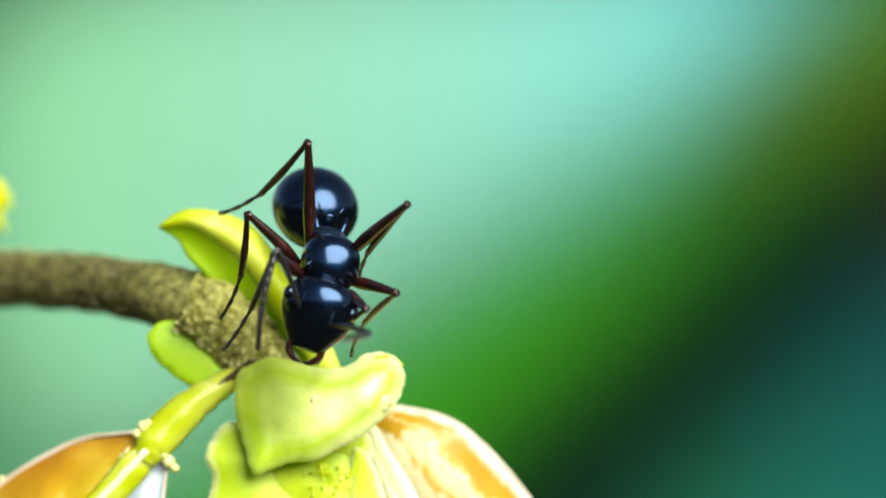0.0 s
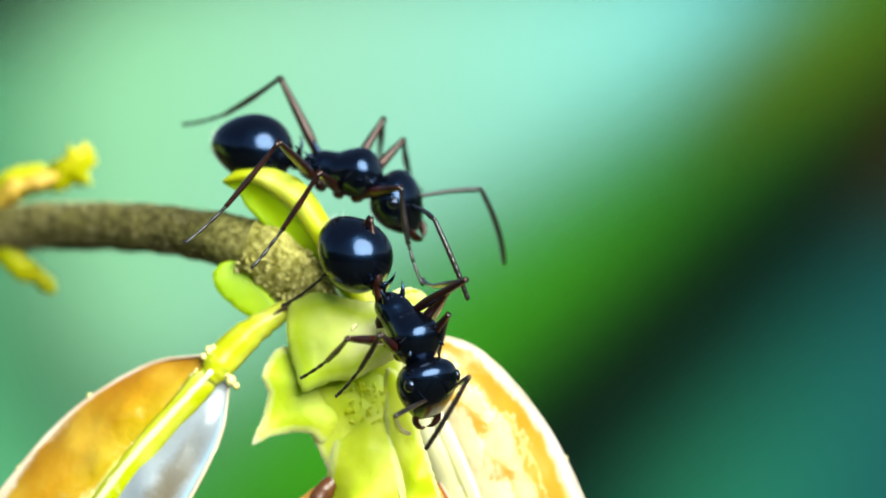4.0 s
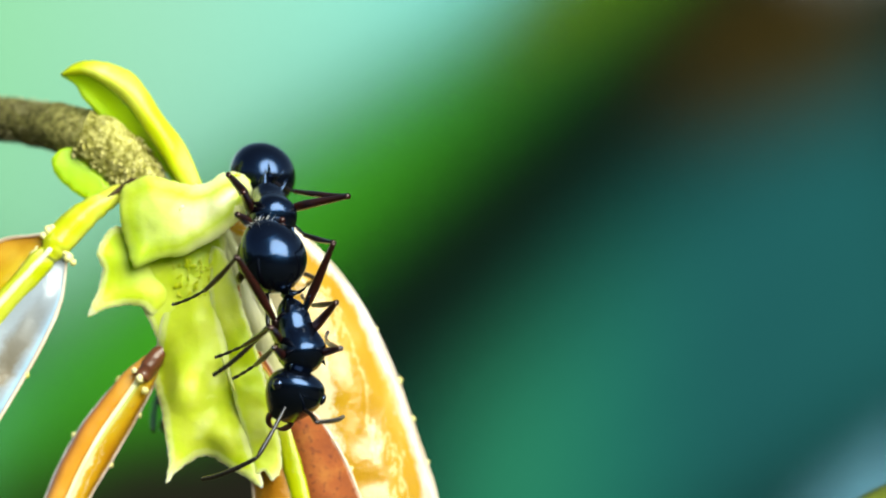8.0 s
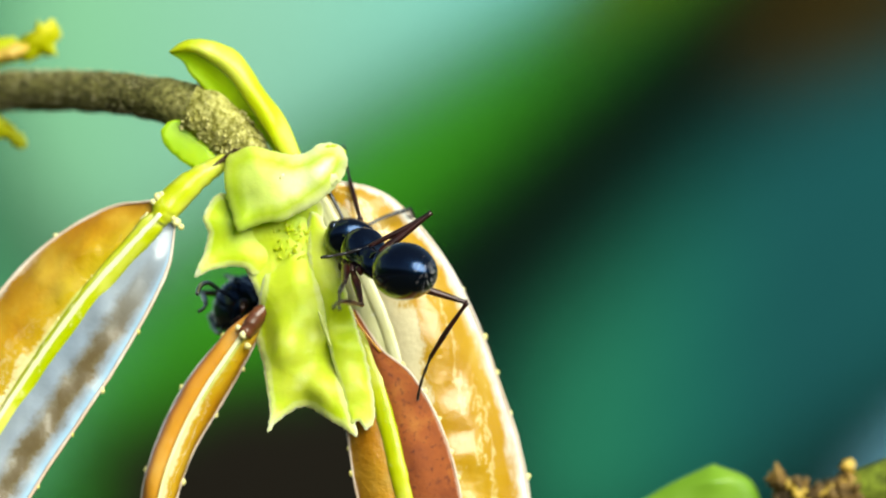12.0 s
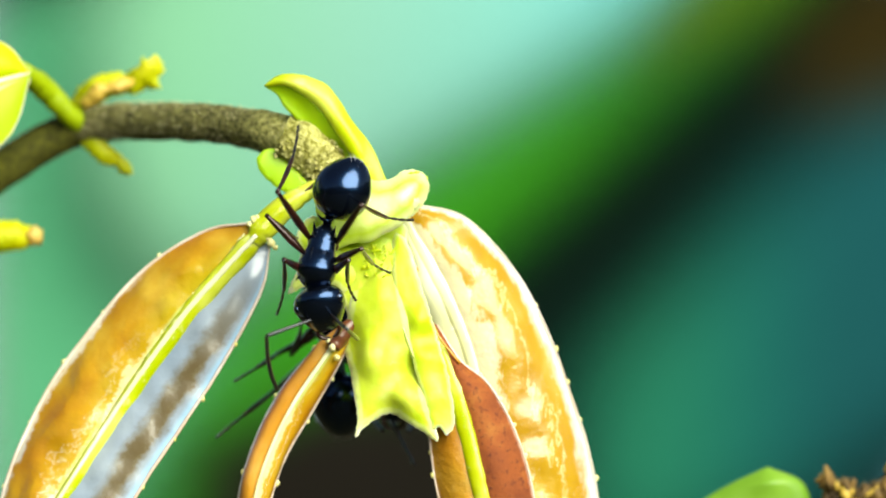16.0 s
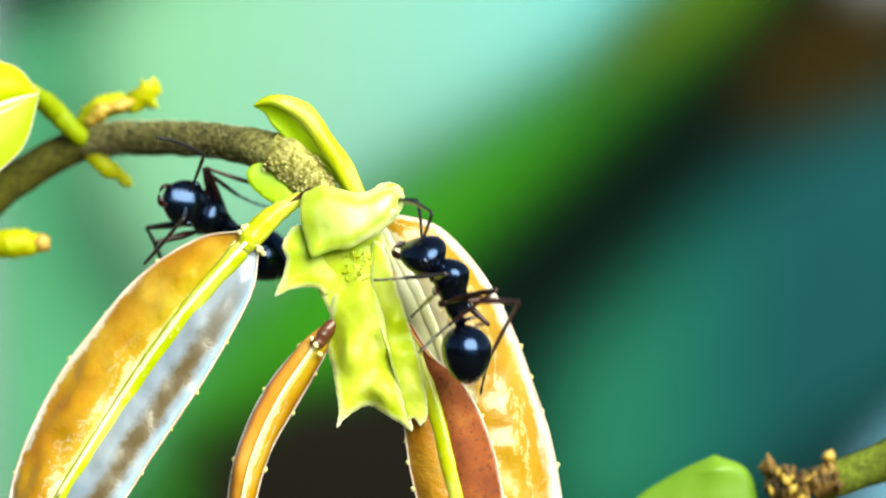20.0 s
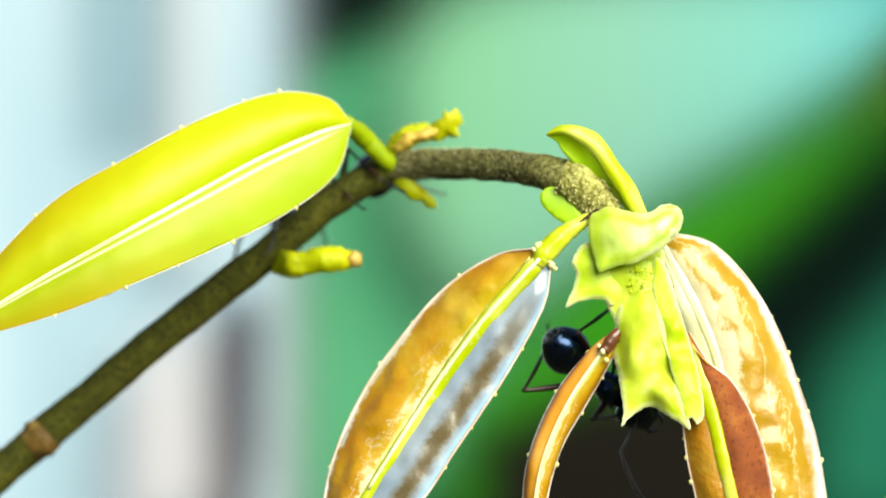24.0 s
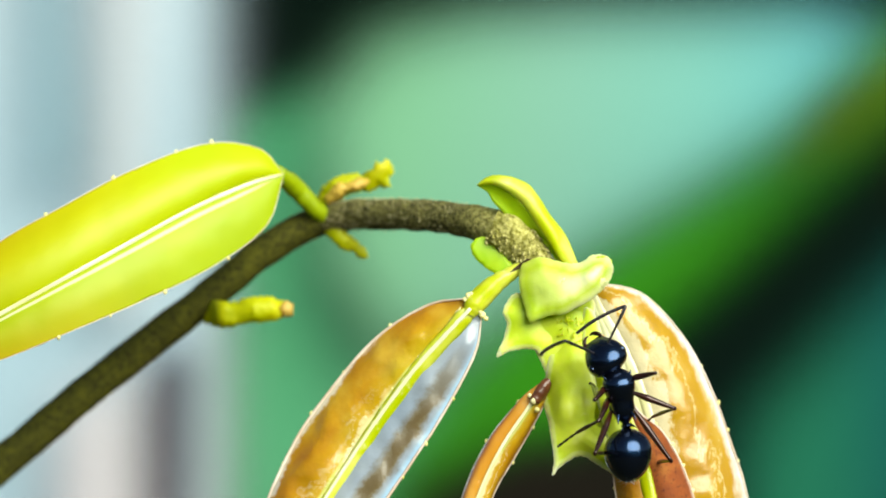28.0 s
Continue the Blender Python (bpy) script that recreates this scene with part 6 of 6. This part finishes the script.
# ways of femur and shin (or of a feeler's two lengths) on the body, in hundredths, at the stances
STANCES = [
    {
        "hind left": [(0, 28, 33, 90, -35, -8, -93), (1, 28, 24, 93, -40, -5, -91), (2, 35, 47, 81, -63, -16, -76), (5, -13, 10, 99, -27, 27, -93), (6, -35, 24, 90, -19, 9, -98), (7, -53, 20, 83, -19, 25, -95), (8, -74, 17, 65, -25, 16, -95), (9, -83, 38, 40, 74, 8, -66), (10, -57, -22, 79, -70, 34, -62), (11, -100, -1, -1, -71, 63, -31), (12, -16, -52, 84, 29, 70, -66), (15, -25, 64, 73, -36, 32, -88), (16, -56, 32, 77, 5, 37, -93), (17, -27, 23, 94, -46, 1, -89), (18, 52, 69, 51, -98, 20, 4), (19, -90, -21, -39, 15, 95, 27), (20, -9, 23, 97, -29, 49, -82), (21, -41, 23, 88, -31, 0, -95), (22, -42, 7, 90, -37, 64, -67)],
        "middle left": [(0, 71, 52, 47, -40, -11, -91), (1, 59, 53, 61, -49, -8, -87), (2, 9, 45, 89, 17, 7, -98), (5, -8, 10, 99, 7, 41, -91), (6, 0, 20, 98, -2, 27, -96), (7, -17, 10, 98, -4, 19, -98), (8, -46, 16, 87, -10, 18, -98), (9, -90, 24, 36, 71, 27, -65), (10, -39, -29, 87, 33, 47, -82), (11, -88, 34, 34, 8, 58, -81), (12, -91, 13, -38, -72, 70, 1), (15, -6, 51, 86, 3, 54, -84), (16, -33, 54, 77, 20, 23, -95), (17, -57, 62, 54, -18, -10, -98), (18, 95, 6, -31, -100, -2, -7), (19, -44, 28, 85, 51, 86, 2), (20, -4, 88, 48, -15, -61, -78), (21, -27, 69, 67, -30, 2, -95), (22, 11, -1, 99, -56, 63, -53)],
        "front left": [(0, 88, 25, 40, -37, -20, -91), (1, 89, 13, 44, -48, -6, -88), (2, 1, 39, 92, 48, -5, -87), (5, -11, -5, 99, 22, 37, -90), (6, 36, -5, 93, 18, 31, -94), (7, 11, -8, 99, 11, 27, -96), (8, -4, 15, 99, -19, 36, -91), (9, -89, -11, 45, 70, 59, -40), (10, 10, -45, 89, 39, 46, -80), (11, 30, -51, 80, 3, 56, -83), (12, -89, 39, -24, -88, 44, -18), (15, 31, 81, 50, 0, 32, -95), (16, -39, 44, 81, 49, 7, -87), (17, 1, 34, 94, 32, 18, -93), (18, 94, 31, 14, -86, -6, -51), (20, -1, 67, 74, 29, 49, -82), (21, -26, 76, 59, 40, -11, -91), (22, -10, 99, -3, -75, 63, -22)],
        "hind right": [(0, -21, -24, 95, -32, -32, -89), (1, 0, -26, 97, -43, -31, -85), (2, 5, -27, 96, 48, -4, -87), (5, -100, 1, 1, 19, -53, -83), (6, -98, -18, -10, 27, -65, -71), (7, -96, -26, -15, -10, -41, -90), (8, -74, -56, 38, 30, -10, -95), (9, -55, -31, 78, -22, -54, -81), (10, -62, 72, 31, -34, -61, -71), (11, -68, 52, 51, -46, -63, -62), (12, -48, -88, 4, 30, -1, -95), (15, -100, -1, 2, -5, 54, -84), (16, -51, -44, 74, -62, -3, -78), (17, -74, -42, 53, 7, 10, -99), (18, 32, -51, 80, -28, 89, 36), (19, -91, -38, -14, 73, 54, -42), (20, -35, -82, 45, -70, 36, -61), (21, 33, -80, 50, -29, 4, -95), (22, -5, -99, 9, 35, 29, -89)],
        "middle right": [(0, -9, -82, 56, -4, 6, -100), (1, -18, -76, 62, -14, 12, -98), (2, -32, -68, 66, -37, 7, -93), (5, -41, -84, 34, 21, 15, -97), (6, -75, -57, 34, 51, -21, -84), (7, -52, -71, 47, 21, -5, -98), (8, -24, -55, 80, 20, -8, -98), (9, -63, -50, 60, -16, -61, -77), (10, -19, 79, 59, -32, -63, -71), (11, -27, 68, 68, -45, -63, -63), (12, 79, 3, 62, 84, -1, 55), (15, -22, -91, 34, -26, -65, -71), (16, -55, -82, 13, 19, 30, -93), (17, -51, -71, 48, 14, 16, -98), (18, 71, -44, 55, -97, 17, -20), (20, -89, -23, 39, -4, -75, -66), (21, 8, -50, 86, 76, -14, -63), (22, 30, -80, -51, 81, -55, -21)],
        "front right": [(0, 42, -64, 64, 14, -18, -97), (1, -1, -64, 77, 54, -7, -84), (2, 34, -51, 79, 48, 1, -88), (5, -18, -72, 67, 14, -10, -98), (6, -21, -70, 68, 39, -3, -92), (7, -3, -64, 77, 30, 7, -95), (8, -21, -58, 78, 27, -2, -96), (9, -50, -66, 57, 15, -26, -95), (10, -20, -81, 55, 19, 12, -97), (11, -21, -96, 20, -8, 38, -92), (12, 97, -4, -25, 82, -45, -34), (15, -6, -96, 27, -9, -74, -66), (16, -15, -38, 91, 70, -4, -71), (17, -19, -44, 88, 29, 3, -96), (18, 97, 12, 22, -86, -6, -51), (19, -13, -99, 6, 69, 5, -73), (20, 11, -96, -25, 18, -84, -51), (21, 62, -66, 43, 82, -30, -49), (22, 99, 10, -7, 71, -61, -35)],
        "feeler right": [(0, -16, -54, 83, 59, 1, -81), (1, 22, -53, 82, 60, -31, -74), (2, 1, -100, 10, 38, 53, -76), (5, -4, -89, 45, 24, 62, -75), (8, 77, -63, -7, 17, -30, -94), (10, 6, -49, 87, 28, 72, -64), (11, 17, -24, 95, -11, 83, -54), (15, 4, 76, 64, 4, -59, -81), (16, 48, -75, 44, 73, 22, -64), (17, 37, -93, 1, -12, 42, -90), (21, 97, 24, 4, 99, -4, -11), (22, 92, -25, 31, 86, -49, 13)],
        "feeler left": [(0, 74, 41, 54, 80, -41, 44), (1, 30, 76, 57, 75, -40, 53), (2, 31, 68, 67, 88, -29, 38), (5, 12, -37, 92, 15, -36, -92), (8, 23, -30, 92, -2, 75, -66), (10, 51, -79, 35, 7, -77, -64), (11, 90, -31, -31, 66, -11, -74), (15, 28, 70, 66, -9, -51, -85), (17, 49, 23, 84, 7, 59, -80), (19, 89, 11, -44, 88, 41, -25), (20, 55, 27, 79, 32, -58, -75), (22, -31, 95, 0, 87, -26, -43)],
    },
    {
        "hind right": [(5, -53, 28, 80, -45, -20, -87), (6, -77, -9, 63, -41, -25, -87), (7, -21, -21, 96, 10, -62, -78), (8, 43, -67, 61, -54, 55, -64), (9, -60, -37, 71, 7, 57, -82), (10, -80, -25, 55, 80, 10, -60), (11, -80, -25, 55, 80, 10, -60), (12, -80, -25, 55, 80, 10, -60), (15, -80, -25, 55, 80, 10, -60), (18, -80, -25, 55, 80, 10, -60), (21, -80, -25, 55, 80, 10, -60), (24, -80, -25, 55, 80, 10, -60), (26, -80, -25, 55, 80, 10, -60), (28, -80, -25, 55, 80, 10, -60)],
        "middle right": [(5, -61, -45, 65, 17, 51, -84), (6, -80, -15, 58, 14, -42, -90), (7, 0, 31, 95, -62, 3, -78), (8, 39, -59, 70, -51, 55, -66), (9, -85, -17, 49, 26, 5, -96), (10, -60, -45, 60, 75, 30, -60), (11, -60, -45, 60, 75, 30, -60), (12, -60, -45, 60, 75, 30, -60), (15, -60, -45, 60, 75, 30, -60), (18, -60, -45, 60, 75, 30, -60), (21, -60, -45, 60, 75, 30, -60), (24, -60, -45, 60, 75, 30, -60), (26, -60, -45, 60, 75, 30, -60), (28, -60, -45, 60, 75, 30, -60)],
        "hind left": [(5, -65, 74, -18, -50, 40, -77), (6, -24, 94, 25, -52, 43, -74), (7, -63, 74, -22, -60, 34, -73), (8, 32, 35, 88, -63, -34, -70), (9, -100, 0, 0, 9, 61, -79), (10, -80, 25, 55, 80, -10, -60), (11, -80, 25, 55, 80, -10, -60), (12, -80, 25, 55, 80, -10, -60), (15, -80, 25, 55, 80, -10, -60), (18, -80, 25, 55, 80, -10, -60), (21, -80, 25, 55, 80, -10, -60), (24, -80, 25, 55, 80, -10, -60), (26, -80, 25, 55, 80, -10, -60), (28, -80, 25, 55, 80, -10, -60)],
        "middle left": [(5, -44, 89, 7, -23, 61, -76), (6, -21, 97, 13, -50, 58, -64), (7, -59, 73, -34, -62, 43, -66), (8, 63, -30, 72, -56, 30, -77), (9, -97, 20, 12, -11, 41, -90), (10, -60, 45, 60, 75, -30, -60), (11, -60, 45, 60, 75, -30, -60), (12, -60, 45, 60, 75, -30, -60), (15, -60, 45, 60, 75, -30, -60), (18, -60, 45, 60, 75, -30, -60), (21, -60, 45, 60, 75, -30, -60), (24, -60, 45, 60, 75, -30, -60), (26, -60, 45, 60, 75, -30, -60), (28, -60, 45, 60, 75, -30, -60)],
        "front left": [(5, -4, 99, -16, -9, 71, -69), (6, -21, 96, -18, -36, 67, -65), (7, -43, 78, -46, -65, 45, -62), (8, 56, -31, 77, -54, 34, -77), (9, -99, 11, 7, -2, 42, -91), (10, 85, 35, 40, -90, -20, -40), (11, 85, 35, 40, -90, -20, -40), (12, 85, 35, 40, -90, -20, -40), (15, 85, 35, 40, -90, -20, -40), (18, 85, 35, 40, -90, -20, -40), (21, 85, 35, 40, -90, -20, -40), (24, 85, 35, 40, -90, -20, -40), (26, 85, 35, 40, -90, -20, -40), (28, 85, 35, 40, -90, -20, -40)],
        "front right": [(5, 10, -89, 43, -7, 67, -74), (6, -78, -11, 61, 5, -35, -94), (7, 11, -89, 44, -65, 13, -75), (8, 50, -67, 55, -48, 58, -66), (9, -100, 8, 5, 5, 47, -88), (10, 85, -35, 40, -90, 20, -40), (11, 85, -35, 40, -90, 20, -40), (12, 85, -35, 40, -90, 20, -40), (15, 85, -35, 40, -90, 20, -40), (18, 85, -35, 40, -90, 20, -40), (21, 85, -35, 40, -90, 20, -40), (24, 85, -35, 40, -90, 20, -40), (26, 85, -35, 40, -90, 20, -40), (28, 85, -35, 40, -90, 20, -40)],
        "feeler left": [(10, -30, 40, 85, 60, -20, -75), (11, -30, 40, 85, 60, -20, -75), (12, -30, 40, 85, 60, -20, -75), (15, -30, 40, 85, 60, -20, -75), (18, -30, 40, 85, 60, -20, -75), (21, -30, 40, 85, 60, -20, -75), (24, -30, 40, 85, 60, -20, -75), (26, -30, 40, 85, 60, -20, -75), (28, -30, 40, 85, 60, -20, -75)],
        "feeler right": [(10, -30, -40, 85, 60, 20, -75), (11, -30, -40, 85, 60, 20, -75), (12, -30, -40, 85, 60, 20, -75), (15, -30, -40, 85, 60, 20, -75), (18, -30, -40, 85, 60, 20, -75), (21, -30, -40, 85, 60, 20, -75), (24, -30, -40, 85, 60, 20, -75), (26, -30, -40, 85, 60, 20, -75), (28, -30, -40, 85, 60, 20, -75)],
    },
    {
        "front left": [(0, 85, 35, 40, -90, -20, -40), (2, 85, 35, 40, -90, -20, -40), (5, 85, 35, 40, -90, -20, -40), (8, 85, 35, 40, -90, -20, -40), (9, 59, 19, 78, -45, 43, -78), (10, 86, 7, 50, -53, 48, -70), (11, 68, 13, 72, 55, 30, -78), (12, 71, 6, 70, 64, 33, -69), (15, 23, 14, 96, 59, 31, -75), (16, -63, -12, 76, -30, 4, -95), (20, 74, 55, -40, -79, 45, -41), (21, 34, 81, 48, 20, 27, -94), (22, -57, 42, 71, 71, 43, -55), (25, -14, 98, 12, 40, 83, -39), (26, -80, 44, 40, -41, -19, -89), (27, -33, 37, 87, 89, 19, -41), (28, -31, 48, 82, 27, -9, -96)],
        "middle left": [(0, -60, 45, 60, 75, -30, -60), (2, -60, 45, 60, 75, -30, -60), (5, -60, 45, 60, 75, -30, -60), (8, -60, 45, 60, 75, -30, -60), (9, 93, -9, 36, -59, 48, -65), (10, 69, -16, 70, -71, 18, -68), (11, 56, 31, 77, 63, 73, -25), (12, -1, -19, 98, 51, 47, -72), (15, -92, 30, 25, 93, -33, -15), (20, 69, 72, 6, -34, -36, -86), (21, -70, 71, -3, -23, 40, -89), (22, -56, 37, 74, 45, 37, -81), (25, -55, 83, -11, 25, 88, -41), (26, -8, -16, 98, -38, -20, -90), (27, -62, 41, 66, -12, 35, -93), (28, -46, 41, 79, -22, 51, -83)],
        "feeler left": [(0, -30, 40, 85, 60, -20, -75), (2, -30, 40, 85, 60, -20, -75), (5, -30, 40, 85, 60, -20, -75), (8, -30, 40, 85, 60, -20, -75), (10, 85, -5, 53, 86, 4, 51), (11, 42, 90, 10, 54, 70, -47), (12, 68, 67, -28, 72, 39, -57), (15, 83, -37, -42, 94, -35, -3), (16, -80, 1, 60, -32, -12, -94), (18, 43, 81, 41, 14, 62, -77), (19, 36, 87, 32, -14, 64, -75), (21, -24, -26, 94, 75, 66, -3), (26, -33, 32, 89, -15, 92, -36), (27, 12, 53, 84, 16, -3, -99), (28, 43, 67, 61, -15, 38, -91)],
        "feeler right": [(0, -30, -40, 85, 60, 20, -75), (2, -30, -40, 85, 60, 20, -75), (5, -30, -40, 85, 60, 20, -75), (8, -30, -40, 85, 60, 20, -75), (10, 86, -22, 46, 67, -41, 61), (11, -42, -69, 59, 67, 39, -64), (12, -38, -59, 72, 53, 31, -79), (15, 93, 27, -23, 91, -42, -6), (16, -75, -11, 66, -34, 8, -94), (18, -27, 45, 85, 14, 9, -99), (19, 26, -90, -34, -59, 60, -54), (26, 67, -64, -39, -23, 93, 28), (27, 27, 41, 87, 0, -99, 10), (28, 79, -61, 6, -30, 95, -10)],
        "front right": [(0, 85, -35, 40, -90, 20, -40), (2, 85, -35, 40, -90, 20, -40), (5, 85, -35, 40, -90, 20, -40), (8, 85, -35, 40, -90, 20, -40), (10, 80, -7, 60, -75, 13, -64), (11, -4, -57, 82, 50, 41, -76), (12, 36, -29, 89, 53, 34, -78), (15, 18, 98, 4, 81, 47, -36), (16, -62, -66, 43, 41, 17, -90), (20, 42, -45, 79, -88, 39, -28), (22, -46, 66, 59, 72, -68, -17), (25, 15, -81, 57, 46, 72, -52), (26, 41, -46, 79, -54, 0, -84), (27, -26, -74, 63, 6, 18, -98), (28, 1, -65, 76, -1, 18, -98)],
        "hind left": [(0, -80, 25, 55, 80, -10, -60), (2, -80, 25, 55, 80, -10, -60), (5, -80, 25, 55, 80, -10, -60), (8, -80, 25, 55, 80, -10, -60), (11, -46, -37, 81, 51, 49, -71), (12, -36, -42, 83, 57, 44, -69), (15, -99, 7, 15, 94, -28, -20), (19, -32, -34, 89, -64, 59, -50), (20, -11, 22, 97, -35, -6, -93), (21, -90, 44, -2, -73, 26, -64), (22, -88, 18, 44, 43, 58, -69), (25, -50, 54, 68, 18, 64, -75), (26, -74, 54, 40, -67, -24, -71), (27, -52, 18, 83, -32, 58, -75), (28, -59, 46, 66, -12, -22, -97)],
        "middle right": [(0, -60, -45, 60, 75, 30, -60), (2, -60, -45, 60, 75, 30, -60), (5, -60, -45, 60, 75, 30, -60), (8, -60, -45, 60, 75, 30, -60), (11, -18, -63, 76, 51, 43, -74), (12, -1, -66, 75, 51, 47, -72), (17, 38, -1, 92, 77, 48, 42), (18, -28, -46, 84, 33, 6, -94), (20, 71, -44, 55, -98, -10, -19), (21, -29, -35, 89, -77, -58, -27), (22, -59, -40, 70, 55, 23, -81), (25, -98, -12, -16, -32, 48, -81), (26, 14, -53, 84, -30, -1, -96), (27, -34, -87, 37, -11, 35, -93), (28, -54, -84, 9, -15, 36, -92)],
        "hind right": [(0, -80, -25, 55, 80, 10, -60), (2, -80, -25, 55, 80, 10, -60), (5, -80, -25, 55, 80, 10, -60), (8, -80, -25, 55, 80, 10, -60), (11, -41, -57, 71, 51, 49, -71), (12, -43, -53, 73, 57, 44, -69), (18, -35, 12, 93, -12, -34, -93), (20, 72, -27, 64, -92, -27, 29), (21, -9, -29, 95, -84, 1, -54), (22, -64, -58, 50, 35, 36, -87), (25, -82, -52, 23, -38, 76, -53), (26, -36, 14, 92, -67, 11, -74), (27, -78, -62, 6, -1, 21, -98), (28, -92, -40, 4, -7, 15, -99)],
    },
]

TIMES = [i * 0.2 for i in range(141)]


def body_at(rows, t):
    """The pose of the body, and of abdomen and head on it, at t seconds."""
    v = between(rows, t)
    g, th, h, up = (Vector(v[i:i + 3]) for i in (0, 3, 6, 9))
    turn = turn_to(h - g, up)
    back = turn.inverted()
    to_g, to_h = back @ (g - th) * 0.001 - WAIST, back @ (h - th) * 0.001 - NECK
    to_g.x, to_h.x = min(to_g.x, -0.0005), max(to_h.x, 0.0003)
    # the body sits so that abdomen and head share what is left over
    over = (to_g - to_g.normalized() * 1.24 * MM) * 0.4 + (to_h - to_h.normalized() * 0.80 * MM) * 0.4
    m = Matrix.Translation(th * 0.001 + turn @ over) @ turn.to_4x4()
    belly = Matrix.Translation(WAIST) @ turn_to(-to_g, Vector((0, 0, 1))).to_4x4()
    face = Matrix.Translation(NECK) @ turn_to(to_h, Vector((0, 0, 1))).to_4x4()
    return th, m, belly, face


FEELER_ROOT = Vector((1.08, 0.28, 0.30)) * MM


def limb_at(stances, name, t, first, second):
    """Ways of a limb's two lengths on the body: between the stances that are known, the neutral ones elsewhere;
    and how free it is to step, 0 at a stance and 1 between two."""
    rows = stances.get(name)
    if not rows:
        return first, second, 1.0
    rows = [(r[0], *[x / 100 for x in r[1:]]) for r in rows]
    neutral = (*first, *second)
    # far from any stance the limb falls back to its neutral ways
    full = []
    for r, q in zip(rows, rows[1:] + [None]):
        full.append(r)
        if q is None or q[0] - r[0] > 3.5:
            full.append((r[0] + 1.0, *neutral))
            if q:
                full.append((q[0] - 1.0, *neutral))
    if full[0][0] > 1.0:
        full.insert(0, (full[0][0] - 1.0, *neutral))
    v = between(full, t)
    near = min(abs(t - r[0]) for r in rows)
    return Vector(v[:3]).normalized(), Vector(v[3:]).normalized(), math.sin(min(near, 0.5) * math.pi) ** 2


def move_ant(parts, rows, seed, stances):
    ant, gaster, head, legs, feelers = parts
    roots, bellies, heads, gaits = [], [], [], []
    phase, last = 0.0, None
    for t in TIMES:
        th, m, belly, face = body_at(rows, t)
        roots.append((t, m))
        bellies.append((t, belly))
        heads.append((t, face))
        if last is not None:
            phase += min((th - last).length, 0.9) / 2.6 * 2 * math.pi
        last = th
        gaits.append((t, phase))
    walk(ant, roots)
    walk(gaster, bellies)
    walk(head, heads)
    for k, (leg, shin, foot, s, hip, fe, way, drop) in enumerate(legs):
        tripod = 0 if k in (0, 2, 4) else math.pi
        leg_rows, shin_rows = [], []
        for t, ph in gaits:
            a, b, free = limb_at(stances, "front middle hind".split()[k % 3] + (" left" if s > 0 else " right"), t, way, drop)
            step = Matrix.Rotation(-0.30 * free * s * math.sin(ph + tripod), 3, "Z") @ Matrix.Rotation(0.22 * free * s * max(0.0, math.cos(ph + tripod)), 3, "X")
            a, b = step @ a, step @ b
            upper, lower = turn_to(a, Vector((0, 0, 1)) + a * 0.01), turn_to(b, a)
            leg_rows.append((t, Matrix.Translation(hip) @ upper.to_4x4()))
            shin_rows.append((t, Matrix.Translation((fe, 0, 0)) @ (upper.inverted() @ lower).to_4x4()))
        walk(leg, leg_rows)
        walk(shin, shin_rows)
        walk(foot, shin_rows)
    for k, (feeler, lash, s) in enumerate(feelers):
        first, second = Vector((FEELER[0][0], FEELER[0][1] * s, FEELER[0][2])), Vector((FEELER[1][0], FEELER[1][1] * s, FEELER[1][2]))
        base, tip = [], []
        for t, face in heads:
            turn = face.to_3x3()
            place = face @ Vector((FEELER_ROOT.x, FEELER_ROOT.y * s, FEELER_ROOT.z))
            a, b, free = limb_at(stances, "feeler" + (" left" if s > 0 else " right"), t, turn @ first, turn @ second)
            sway = Matrix.Rotation(s * 0.25 * free * math.sin(t * 4.1 + k * 1.9 + seed), 3, "Z") @ Matrix.Rotation(0.28 * free * math.sin(t * 3.1 + k * 2.6 + seed), 3, "Y")
            a, b = sway @ a, sway @ b
            upper, lower = turn_to(a, Vector((0, 0, 1)) + a * 0.01), turn_to(b, a)
            base.append((t, Matrix.Translation(place) @ upper.to_4x4()))
            tip.append((t, Matrix.Translation((SCAPE * MM, 0, 0)) @ (upper.inverted() @ lower).to_4x4()))
        walk(feeler, base)
        walk(lash, tip)


ANTS = [(make_ant(label), rows, n) for n, (label, rows) in enumerate(ANT_TABLES)]


def motions():
    for parts, rows, n in ANTS:
        move_ant(parts, rows, n, STANCES[n])


motions()
